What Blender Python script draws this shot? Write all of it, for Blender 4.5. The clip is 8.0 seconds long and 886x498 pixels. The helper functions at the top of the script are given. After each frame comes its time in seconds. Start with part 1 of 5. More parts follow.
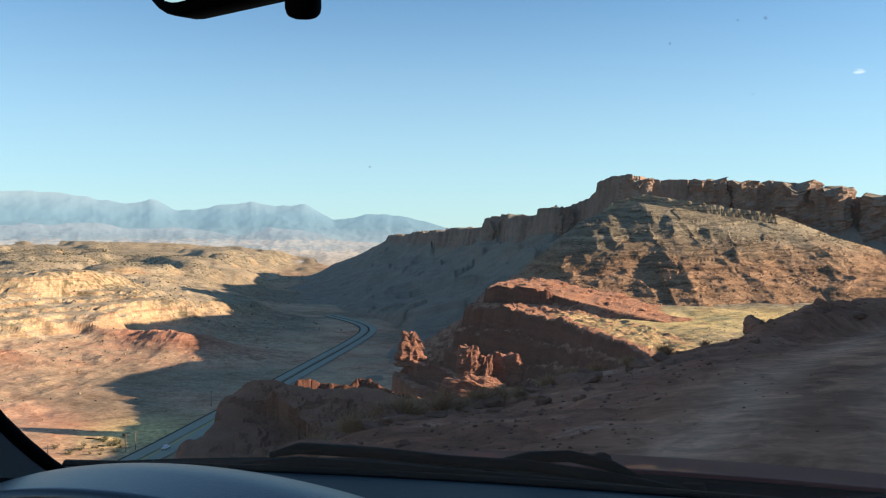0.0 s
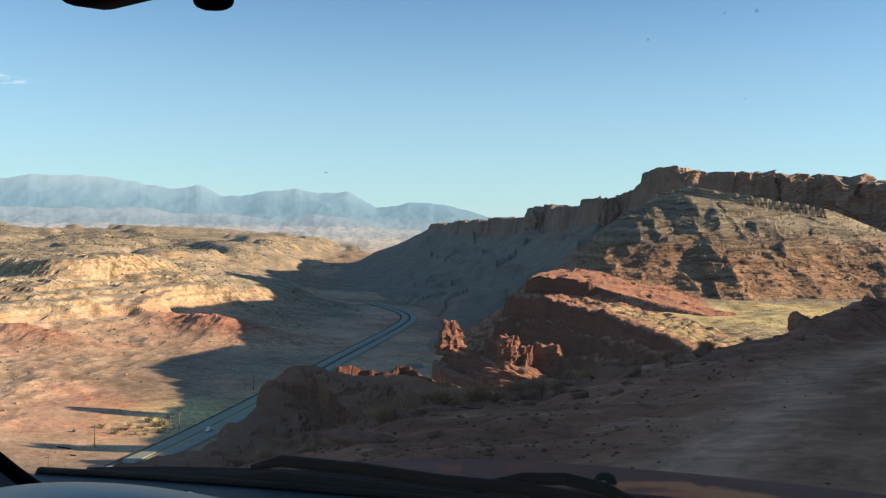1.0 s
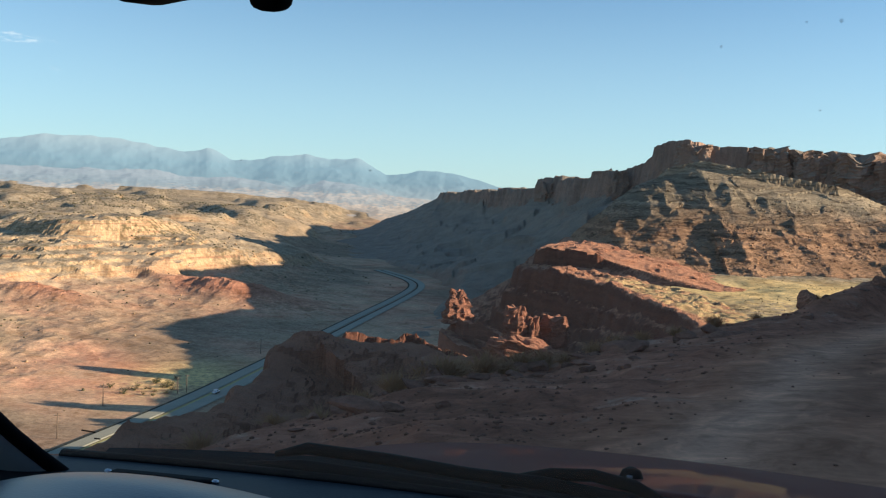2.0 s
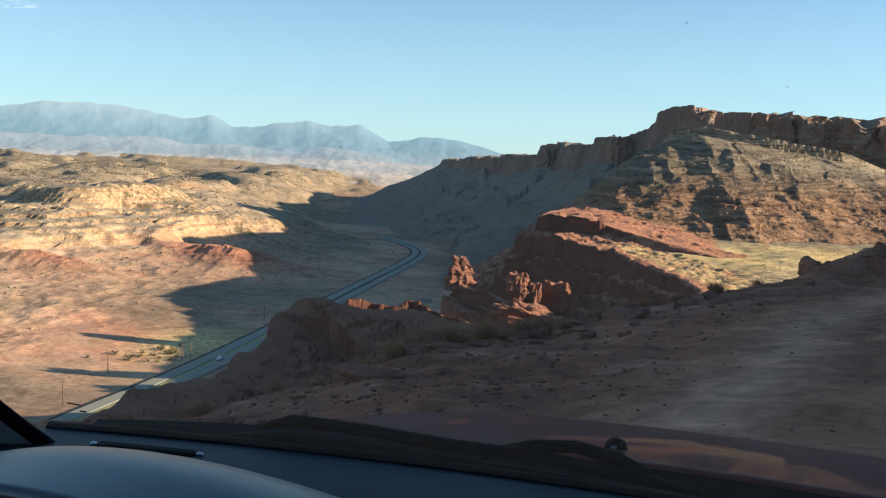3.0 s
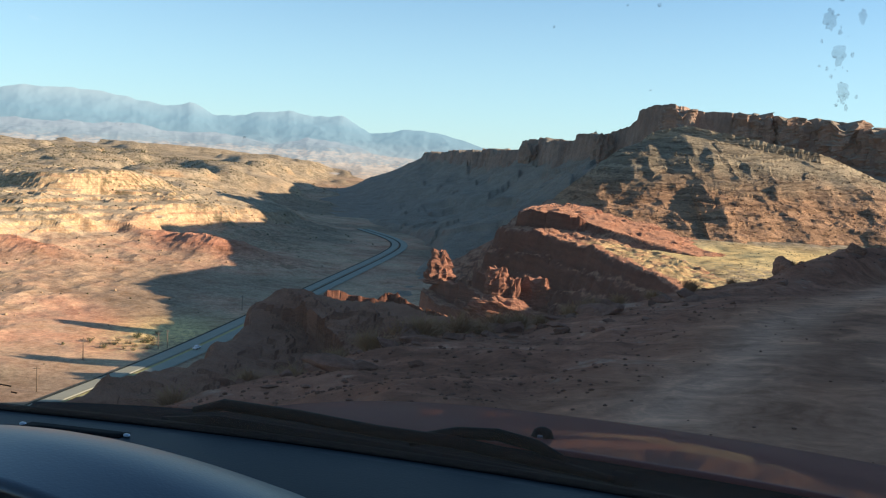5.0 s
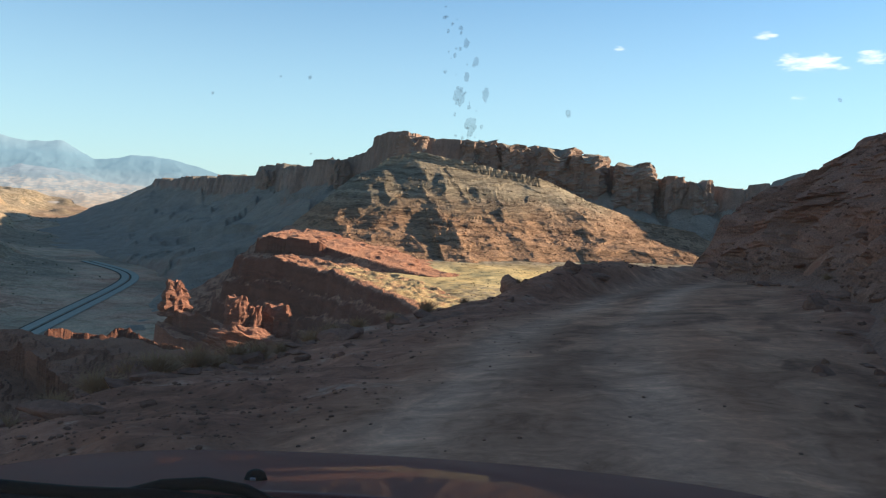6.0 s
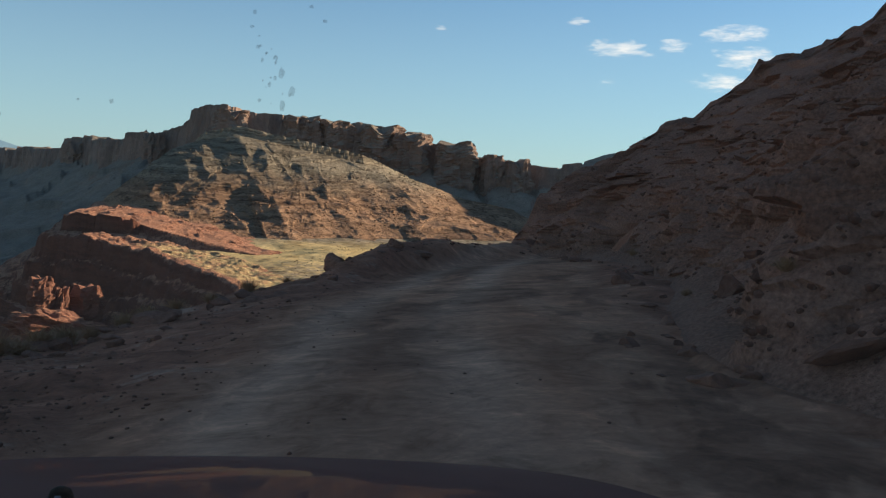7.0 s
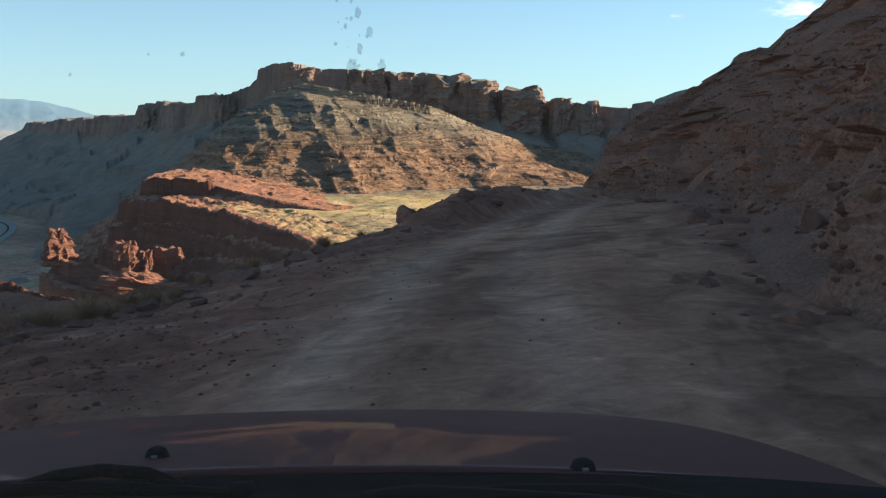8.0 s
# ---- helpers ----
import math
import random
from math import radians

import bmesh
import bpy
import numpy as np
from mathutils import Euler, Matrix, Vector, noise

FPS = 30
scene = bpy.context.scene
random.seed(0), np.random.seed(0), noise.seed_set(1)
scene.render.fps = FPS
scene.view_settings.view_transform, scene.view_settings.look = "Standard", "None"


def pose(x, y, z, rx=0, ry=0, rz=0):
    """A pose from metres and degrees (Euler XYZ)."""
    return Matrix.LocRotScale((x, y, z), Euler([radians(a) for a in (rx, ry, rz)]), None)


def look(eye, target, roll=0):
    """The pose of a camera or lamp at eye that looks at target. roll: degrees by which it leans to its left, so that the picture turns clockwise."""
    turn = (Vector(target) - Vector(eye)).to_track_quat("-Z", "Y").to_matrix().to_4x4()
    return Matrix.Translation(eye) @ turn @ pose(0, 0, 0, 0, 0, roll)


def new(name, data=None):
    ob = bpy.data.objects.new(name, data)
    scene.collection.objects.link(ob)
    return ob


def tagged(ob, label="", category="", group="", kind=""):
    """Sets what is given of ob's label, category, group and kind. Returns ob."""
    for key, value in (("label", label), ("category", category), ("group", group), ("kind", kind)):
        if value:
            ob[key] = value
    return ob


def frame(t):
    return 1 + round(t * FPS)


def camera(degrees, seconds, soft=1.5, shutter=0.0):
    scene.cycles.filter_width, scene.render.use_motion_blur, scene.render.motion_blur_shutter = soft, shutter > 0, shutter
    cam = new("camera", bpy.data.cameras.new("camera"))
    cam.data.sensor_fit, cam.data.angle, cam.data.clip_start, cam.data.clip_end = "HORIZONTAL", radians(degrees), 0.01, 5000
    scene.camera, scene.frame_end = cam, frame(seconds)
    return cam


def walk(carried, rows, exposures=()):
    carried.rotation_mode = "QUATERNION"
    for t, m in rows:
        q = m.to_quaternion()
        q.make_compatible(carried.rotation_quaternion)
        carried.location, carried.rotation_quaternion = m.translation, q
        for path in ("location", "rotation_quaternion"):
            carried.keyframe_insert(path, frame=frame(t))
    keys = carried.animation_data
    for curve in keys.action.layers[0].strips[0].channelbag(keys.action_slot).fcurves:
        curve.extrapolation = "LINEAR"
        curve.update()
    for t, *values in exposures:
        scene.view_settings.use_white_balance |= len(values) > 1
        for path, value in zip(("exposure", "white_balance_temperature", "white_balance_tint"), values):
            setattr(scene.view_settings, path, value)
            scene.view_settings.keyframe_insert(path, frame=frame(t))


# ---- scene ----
# The camera, held by hand in the cab of a car that stands on a dirt shelf road.
cam = camera(52.8, 8.0, soft=1.2)
PATH = [
    (0.0, pose(-0.104, -0.057, 1.501, 89.40, -0.00, 0.00)),
    (0.5, pose(-0.082, -0.045, 1.518, 89.35, -1.10, 0.20)),
    (1.0, pose(-0.040, 0.020, 1.522, 88.68, -0.87, 2.71)),
    (1.5, pose(-0.050, 0.018, 1.548, 88.56, -1.20, 3.92)),
    (2.0, pose(-0.071, 0.042, 1.547, 86.67, -2.19, 3.33)),
    (2.2, pose(-0.066, 0.043, 1.548, 85.69, -2.11, 3.10)),
    (3.3, pose(-0.039, 0.049, 1.559, 84.39, -1.99, 4.05)),
    (3.5, pose(-0.034, 0.050, 1.562, 84.17, -2.17, 5.41)),
    (4.0, pose(-0.055, 0.040, 1.569, 83.31, -3.05, 6.31)),
    (4.2, pose(-0.040, 0.037, 1.569, 83.05, -3.66, 5.07)),
    (5.3, pose(0.042, 0.019, 1.556, 84.82, -2.51, -0.45)),
    (5.5, pose(0.057, 0.016, 1.570, 85.29, -2.65, -4.30)),
    (6.0, pose(0.064, -0.003, 1.584, 86.68, -2.77, -14.35)),
    (6.5, pose(0.073, -0.003, 1.608, 86.16, -3.16, -22.06)),
    (7.0, pose(0.069, 0.007, 1.618, 85.79, -3.25, -25.63)),
    (7.5, pose(0.065, 0.016, 1.616, 84.85, -2.27, -23.59)),
    (8.0, pose(0.071, 0.042, 1.614, 82.37, -0.25, -21.32)),
]
walk(cam, PATH, [(0.0, 1.17), (1.0, 1.03), (1.5, 1.04), (2.2, 1.05), (3.3, 1.20), (4.2, 1.26), (5.5, 1.19), (6.0, 1.20), (7.0, 0.63), (8.0, 1.12)])

# ---- sky, sun ----
SUN_AZ, SUN_EL = 89.0, 14.0    # clockwise from the y axis, and above the horizon
world = bpy.data.worlds.new("sky")
scene.world = world
world.use_nodes = True
wn = world.node_tree
sky = wn.nodes.new("ShaderNodeTexSky")
sky.sky_type = "NISHITA"
sky.sun_disc = False
sky.sun_elevation, sky.sun_rotation = radians(SUN_EL), radians(SUN_AZ)
sky.altitude, sky.air_density, sky.dust_density, sky.ozone_density = 1400, 1.0, 0.4, 2.0
tint = wn.nodes.new("ShaderNodeMix")
tint.data_type, tint.blend_type = "RGBA", "MULTIPLY"
tint.inputs[0].default_value, tint.inputs[7].default_value = 1.0, (0.74, 1.02, 1.16, 1)
wn.links.new(sky.outputs[0], tint.inputs[6])
where, split = wn.nodes.new("ShaderNodeTexCoord"), wn.nodes.new("ShaderNodeSeparateXYZ")
low, haze = wn.nodes.new("ShaderNodeMapRange"), wn.nodes.new("ShaderNodeMix")   # pale air low over the horizon
low.interpolation_type = "SMOOTHSTEP"
for s_, v_ in zip(low.inputs[1:5], (-0.02, 0.33, 0.62, 0.0)):
    s_.default_value = v_
haze.data_type = "RGBA"
haze.inputs[7].default_value = (3.7, 5.2, 5.8, 1)
wn.links.new(where.outputs["Generated"], split.inputs[0])
wn.links.new(split.outputs[2], low.inputs[0])
wn.links.new(low.outputs[0], haze.inputs[0])
wn.links.new(tint.outputs[2], haze.inputs[6])
# small fair-weather clouds: azimuth, elevation, half width and half height in degrees, density
CLOUDS = [(25.1, 9.65, 0.6, 0.22, 0.9), (33.5, 10.5, 1.0, 0.4, 0.9), (36.2, 8.9, 3.0, 0.75, 1.05), (39.4, 9.2, 1.6, 0.6, 0.95), (43.0, 9.9, 2.6, 0.8, 1.05), (44.0, 8.5, 3.0, 0.95, 1.05), (42.6, 7.0, 3.0, 0.8, 1.0), (35.5, 6.9, 0.9, 0.25, 0.8),
          (-28.4, 8.2, 3.4, 0.45, 0.5), (-27.0, 6.6, 0.9, 0.3, 0.4), (-17.0, 8.8, 1.2, 0.3, 0.42), (-15.3, 8.6, 1.0, 0.25, 0.4), (10.8, 7.8, 0.7, 0.2, 0.6), (-21.5, 6.4, 3.2, 0.35, 0.45), (-3.5, 5.2, 2.0, 0.3, 0.25)]


def sky_math(op, a, b):
    n = wn.nodes.new("ShaderNodeMath")
    n.operation = op
    for s_, v_ in zip(n.inputs, (a, b)):
        if isinstance(v_, bpy.types.NodeSocket):
            wn.links.new(v_, s_)
        else:
            s_.default_value = v_
    return n.outputs[0]


def sky_dot(v_):
    n = wn.nodes.new("ShaderNodeVectorMath")
    n.operation = "DOT_PRODUCT"
    wn.links.new(where.outputs["Generated"], n.inputs[0])
    n.inputs[1].default_value = v_
    return n.outputs["Value"]


puffs = wn.nodes.new("ShaderNodeTexNoise")
puffs.inputs["Scale"].default_value, puffs.inputs["Detail"].default_value, puffs.inputs["Roughness"].default_value = 42.0, 6.0, 0.68
squash = wn.nodes.new("ShaderNodeMapping")
squash.inputs["Scale"].default_value = (1, 1, 4.0)
wn.links.new(where.outputs["Generated"], squash.inputs[0])
wn.links.new(squash.outputs[0], puffs.inputs["Vector"])
cover = 0.0
for c_az, c_el, c_w, c_h, c_d in CLOUDS:
    a_, e_ = radians(c_az), radians(c_el)
    right_ = Vector((math.cos(a_), -math.sin(a_), 0))
    ahead_ = Vector((math.sin(a_) * math.cos(e_), math.cos(a_) * math.cos(e_), math.sin(e_)))
    up_ = right_.cross(ahead_)
    across, over = sky_math("MULTIPLY", sky_dot(right_), 1 / radians(c_w)), sky_math("MULTIPLY", sky_dot(up_), 1 / radians(c_h))
    far_ = sky_math("ADD", sky_math("MULTIPLY", across, across), sky_math("MULTIPLY", over, over))
    core = sky_math("MULTIPLY", sky_math("MAXIMUM", sky_math("SUBTRACT", 1.0, far_), 0.0), c_d)
    front = sky_math("GREATER_THAN", sky_dot(ahead_), 0.5)
    cover = sky_math("MAXIMUM", cover, sky_math("MULTIPLY", core, front))
wisp = wn.nodes.new("ShaderNodeMapRange")
for s_, v_ in zip(wisp.inputs[1:5], (0.71, 1.04, 0.0, 0.80)):
    s_.default_value = v_
wn.links.new(sky_math("ADD", sky_math("MULTIPLY", cover, 0.40), puffs.outputs["Fac"]), wisp.inputs[0])
veil = wn.nodes.new("ShaderNodeMix")
veil.data_type = "RGBA"
veil.inputs[7].default_value = (9.5, 9.2, 8.6, 1)
wn.links.new(wisp.outputs[0], veil.inputs[0])
wn.links.new(haze.outputs[2], veil.inputs[6])
wn.links.new(veil.outputs[2], wn.nodes["Background"].inputs[0])
wn.nodes["Background"].inputs[1].default_value = 0.080
sun_data = bpy.data.lights.new("sun", "SUN")
sun_data.energy, sun_data.angle, sun_data.color = 5.0, radians(0.5), (1.0, 0.86, 0.68)
sun = new("sun", sun_data)
sx = math.sin(radians(SUN_AZ)) * math.cos(radians(SUN_EL))
sy = math.cos(radians(SUN_AZ)) * math.cos(radians(SUN_EL))
sun.matrix_world = look((900 * sx, 900 * sy, 900 * math.sin(radians(SUN_EL))), (0, 0, 0))

# ---- materials ----
class Mat:
    """A node material with short ways to add nodes."""

    def __init__(self, name, rough=0.9):
        self.m = bpy.data.materials.new(name)
        self.m.use_nodes = True
        self.t = self.m.node_tree
        self.b = self.t.nodes["Principled BSDF"]
        self.b.inputs["Roughness"].default_value = rough
        self.b.inputs["Specular IOR Level"].default_value = 0.08
        self.pos = self.t.nodes.new("ShaderNodeNewGeometry")

    def put(self, socket, value):
        if isinstance(value, bpy.types.NodeSocket):
            self.t.links.new(value, socket)
        elif isinstance(value, tuple) and len(value) == 3 and len(socket.default_value) == 4:
            socket.default_value = (*value, 1)
        else:
            socket.default_value = value

    def noise(self, scale, detail=4.0, rough=0.55, at=None, dist=0.0):
        n = self.t.nodes.new("ShaderNodeTexNoise")
        self.put(n.inputs["Vector"], at or self.pos.outputs["Position"])
        n.inputs["Scale"].default_value, n.inputs["Detail"].default_value = scale, detail
        n.inputs["Roughness"].default_value, n.inputs["Distortion"].default_value = rough, dist
        return n.outputs["Fac"]

    def math(self, op, a, b=0.0, c=0.0):
        n = self.t.nodes.new("ShaderNodeMath")
        n.operation = op
        for s, v in zip(n.inputs, (a, b, c)):
            self.put(s, v)
        return n.outputs[0]

    def span(self, v, lo, hi, to_lo=0.0, to_hi=1.0):
        n = self.t.nodes.new("ShaderNodeMapRange")
        for s, x in zip(n.inputs, (v, lo, hi, to_lo, to_hi)):
            self.put(s, x)
        return n.outputs[0]

    def mix(self, fac, a, b, how="MIX"):
        n = self.t.nodes.new("ShaderNodeMix")
        n.data_type, n.blend_type = "RGBA", how
        self.put(n.inputs[0], fac)
        self.put(n.inputs[6], a)
        self.put(n.inputs[7], b)
        return n.outputs[2]

    def ramp(self, v, stops):
        n = self.t.nodes.new("ShaderNodeValToRGB")
        e = n.color_ramp.elements
        while len(e) < len(stops):
            e.new(0.5)
        for k, (p, c) in zip(e, stops):
            k.position, k.color = p, (*c, 1)
        self.put(n.inputs[0], v)
        return n.outputs[0]

    def xyz(self, v=None):
        n = self.t.nodes.new("ShaderNodeSeparateXYZ")
        self.put(n.inputs[0], v or self.pos.outputs["Position"])
        return n.outputs

    def vec(self, x, y, z):
        n = self.t.nodes.new("ShaderNodeCombineXYZ")
        for s, v in zip(n.inputs, (x, y, z)):
            self.put(s, v)
        return n.outputs[0]

    def attr(self, name):
        n = self.t.nodes.new("ShaderNodeAttribute")
        n.attribute_name = name
        return n.outputs["Fac"]

    def info(self):
        return self.t.nodes.new("ShaderNodeObjectInfo").outputs["Random"]

    def bump(self, height, strength, dist):
        n = self.t.nodes.new("ShaderNodeBump")
        n.inputs["Strength"].default_value, n.inputs["Distance"].default_value = strength, dist
        self.put(n.inputs["Height"], height)
        self.put(self.b.inputs["Normal"], n.outputs[0])

    def colour(self, c):
        self.put(self.b.inputs["Base Color"], c)
        return self


def rock_material(name, bands, talus, size, scrub=0.5, flat_at=0.75, streak=0.0, redder=None, cliff_shade=0.0, ledges=0.0, grass=False):
    """Bedded rock: bands of colour by height, loose ground on the flatter parts, scrub as dark specks."""
    m = Mat(name, 0.92)
    x, y, z = m.xyz()
    warp = m.noise(0.6 / size, 3)
    zz = m.math("MULTIPLY_ADD", warp, 2.0 * size, z)
    strata = m.noise(1.0, 6, 0.7, at=m.vec(m.math("MULTIPLY", x, 0.02 / size), m.math("MULTIPLY", y, 0.02 / size), m.math("MULTIPLY", zz, 1.1 / size)))
    if streak:      # dark water stains and joints that run down the cliffs
        down = m.noise(1.0, 5, 0.65, at=m.vec(m.math("MULTIPLY", x, 0.16), m.math("MULTIPLY", y, 0.16), m.math("MULTIPLY", z, 0.012)))
        strata = m.math("ADD", m.math("MULTIPLY", strata, 1 - streak), m.math("MULTIPLY", down, streak))
    base = m.ramp(strata, [(0.25 + 0.5 * i / (len(bands) - 1), c) for i, c in enumerate(bands)])
    ground = m.ramp(m.noise(0.5 / size, 5, 0.65), [(0.3, talus[0]), (0.7, talus[1])])
    nz = m.xyz(m.pos.outputs["Normal"])[2]
    rag = m.math("MULTIPLY_ADD", m.noise(2.2 / size, 4), 0.34, m.math("SUBTRACT", nz, 0.17))
    c = m.mix(m.span(rag, flat_at - 0.09, flat_at + 0.09), base, ground)
    if cliff_shade:      # shade of the steep walls, put into the colour as dark runs
        runs = m.noise(1.0, 5, 0.6, at=m.vec(m.math("MULTIPLY", x, 0.11), m.math("MULTIPLY", y, 0.11), m.math("MULTIPLY", z, 0.02)))
        coat = m.math("MULTIPLY", m.span(runs, 0.36, 0.52), m.span(nz, 0.62, 0.42))
        c = m.mix(m.math("MULTIPLY", coat, cliff_shade), c, (0.085, 0.050, 0.041))
    if ledges:      # thin dark beds with ledge shade painted in, coming and going along the slope
        thin = m.noise(1.0, 4, 0.7, at=m.vec(m.math("MULTIPLY", x, 0.035), m.math("MULTIPLY", y, 0.035), m.math("MULTIPLY", m.math("MULTIPLY_ADD", warp, 6.0, z), 0.55)))
        c = m.mix(m.math("MULTIPLY", m.span(thin, 0.52, 0.60), ledges), c, m.mix(1.0, c, (0.40, 0.37, 0.36), "MULTIPLY"))
    if redder:      # beds of redder rock below a height
        low = m.span(m.math("MULTIPLY_ADD", m.noise(0.12 / size, 4, 0.6), 40.0, z), redder + 34, redder + 8)
        c = m.mix(low, c, m.mix(1.0, c, (1.20, 0.885, 0.76), "MULTIPLY"))
    if grass:       # dry grass on soil where the rock's top runs out into the meadow
        dry = m.ramp(m.noise(0.12, 5, 0.7), [(0.35, (0.40, 0.26, 0.13)), (0.5, (0.60, 0.42, 0.20)), (0.65, (0.74, 0.53, 0.25))])
        c = m.mix(m.math("MULTIPLY", m.attr("grass"), m.span(m.noise(0.15, 5, 0.7), 0.36, 0.5)), c, dry)
    spot = m.noise(5.0 / size, 2, 0.6)
    patch = m.noise(0.35 / size, 2)
    sc = m.math("MULTIPLY", m.span(spot, 0.58, 0.64), m.math("MULTIPLY", m.span(patch, 0.35, 0.65), m.span(nz, 0.55, 0.8)))
    c = m.mix(m.math("MULTIPLY", sc, scrub), c, (0.055, 0.055, 0.03))
    grain = m.noise(14.0 / size, 5, 0.7)
    c = m.mix(1.0, c, m.ramp(grain, [(0.3, (0.48, 0.46, 0.44)), (0.7, (1.38, 1.35, 1.31))]), "MULTIPLY")
    m.colour(c)
    m.bump(m.math("ADD", grain, m.math("MULTIPLY", strata, 1.5)), 0.7, 0.22 * size)
    return m.m


RED = [(0.115, 0.053, 0.038), (0.23, 0.098, 0.062), (0.155, 0.068, 0.045), (0.30, 0.132, 0.081)]
CLIFF = [(0.17, 0.115, 0.09), (0.38, 0.255, 0.19), (0.27, 0.18, 0.135), (0.48, 0.335, 0.24)]
SLOPE = [(0.14, 0.107, 0.072), (0.355, 0.29, 0.195), (0.185, 0.145, 0.098), (0.40, 0.32, 0.215), (0.24, 0.197, 0.133), (0.455, 0.38, 0.262)]
mat_mesa = rock_material("mesa_rock", CLIFF, ((0.28, 0.222, 0.164), (0.39, 0.312, 0.236)), 9.0, 0.6, 0.62, 0.6)
mat_cone = rock_material("banded_slope_rock", SLOPE, ((0.40, 0.31, 0.20), (0.54, 0.39, 0.25)), 6.0, 0.75, 1.02, redder=-8.0, ledges=0.9)
# steep bands darkened for the wall's shade, flatter tops kept pale as in sun
mat_red = rock_material("red_sandstone", RED, ((0.48, 0.22, 0.125), (0.58, 0.29, 0.17)), 3.5, 0.5, 0.84, cliff_shade=0.15)
mat_butte = rock_material("red_sandstone_with_grass", RED, ((0.48, 0.22, 0.125), (0.58, 0.29, 0.17)), 3.5, 0.6, 0.84, cliff_shade=0.15, grass=True)
# the same red sandstone, lightened so the fins look sunlit
mat_fin = rock_material("sunlit_red_sandstone", [(0.19, 0.092, 0.064), (0.36, 0.165, 0.108), (0.26, 0.12, 0.08), (0.45, 0.215, 0.138)], ((0.48, 0.22, 0.125), (0.58, 0.29, 0.17)), 3.5, 0.3, 0.84)
mat_near = rock_material("road_cut_rock", [(0.14, 0.066, 0.047), (0.44, 0.205, 0.134), (0.27, 0.122, 0.080), (0.56, 0.275, 0.18)], ((0.31, 0.138, 0.086), (0.46, 0.212, 0.134)), 0.9, 0.3, 0.9)
mat_outcrop = rock_material("dark_outcrop_rock", [(0.11, 0.048, 0.031), (0.27, 0.115, 0.071), (0.18, 0.076, 0.048), (0.34, 0.15, 0.094)], ((0.30, 0.128, 0.076), (0.40, 0.18, 0.108)), 1.6, 0.5, 0.80)

# ---- land: height functions, in metres; the road under the car is at z = 0 ----
EYE = 1.55


def lattice(ix, iy, seed):
    n = (ix.astype(np.int64) * 374761393 + iy.astype(np.int64) * 668265263 + seed * 974711) & 0xFFFFFFFF
    n = ((n ^ (n >> 13)) * 1274126177) & 0xFFFFFFFF
    n = ((n ^ (n >> 15)) * 2246822519) & 0xFFFFFFFF
    return ((n ^ (n >> 16)) & 0xFFFFFF) / 8388607.5 - 1.0


def vn(x, y, seed):
    ix, iy = np.floor(x), np.floor(y)
    fx, fy = x - ix, y - iy
    fx, fy = fx * fx * fx * (fx * (6 * fx - 15) + 10), fy * fy * fy * (fy * (6 * fy - 15) + 10)
    a, b = lattice(ix, iy, seed), lattice(ix + 1, iy, seed)
    c, d = lattice(ix, iy + 1, seed), lattice(ix + 1, iy + 1, seed)
    return (a + (b - a) * fx) * (1 - fy) + (c + (d - c) * fx) * fy


def fbm(x, y, size, octaves=4, seed=0, gain=0.5):
    out, amp, total = 0.0, 1.0, 0.0
    for k in range(octaves):
        f = 2.0 ** k / size
        ca, sa = math.cos(0.7 * k + seed), math.sin(0.7 * k + seed)
        out = out + amp * vn((x * ca - y * sa) * f + 17.3 * k, (x * sa + y * ca) * f - 9.1 * k, seed * 31 + k)
        total += amp
        amp *= gain
    return out / total


def ridged(x, y, size, octaves=4, seed=0):
    out, amp, total = 0.0, 1.0, 0.0
    for k in range(octaves):
        f = 2.0 ** k / size
        out = out + amp * (1 - 2 * np.abs(vn(x * f + 5.1 * k, y * f + 3.3 * k, seed * 17 + k)))
        total += amp
        amp *= 0.5
    return out / total


def step(v, a, b):
    t = np.clip((v - a) / (b - a), 0, 1)
    return t * t * (3 - 2 * t)


def terrace(z, period, sharp=0.25, amount=1.0):
    q = z / period
    f = q - np.floor(q)
    g = np.floor(q) + step(f, 0.5 - sharp, 0.5 + sharp)
    return z + (g * period - z) * amount


def polar(az_deg, r):
    a = np.radians(az_deg)
    return r * np.sin(a), r * np.cos(a)


def around(pairs):
    """A closed curve over the azimuth, from (azimuth, value) pairs."""
    p = sorted(pairs)
    xs, ys = [q[0] for q in p], [q[1] for q in p]
    return lambda az: np.interp(az, xs, ys, period=360)


# the highway's middle line, x over y
HW_Y = [-900, -300, 100, 403, 508, 667, 860, 950, 1010, 1060, 1110, 1180, 1300, 1500, 2200, 5000]
HW_X = [-400, -275, -195, -139, -127, -111, -90, -82, -82, -92, -112, -146, -196, -230, -270, -420]


def highway_x(y):
    return sum(np.interp(y + o, HW_Y, HW_X) for o in (-40, -20, 0, 20, 40)) / 5


SCARP_Y = [-900, 300, 500, 760, 1000, 1150, 1300, 1600, 2200, 5000]
SCARP_U = [420, 380, 330, 265, 215, 135, 100, 120, 190, 330]


def wall_x(y):
    """Where the bench ends at the red wall."""
    return np.interp(y, [0, 300, 345, 370, 415, 490, 560, 620, 730, 880], [150, 112, 94, 88, 81, 64, 40, 24, 50, 84])


def red_mound(x, y):
    """A low mound of red beds beside the highway."""
    return np.exp(-((x + 232 + 0.3 * (y - 775)) / 60) ** 2 - ((y - 775) / 34) ** 2) + 0.6 * np.exp(-((x + 330) / 45) ** 2 - ((y - 640) / 22) ** 2)


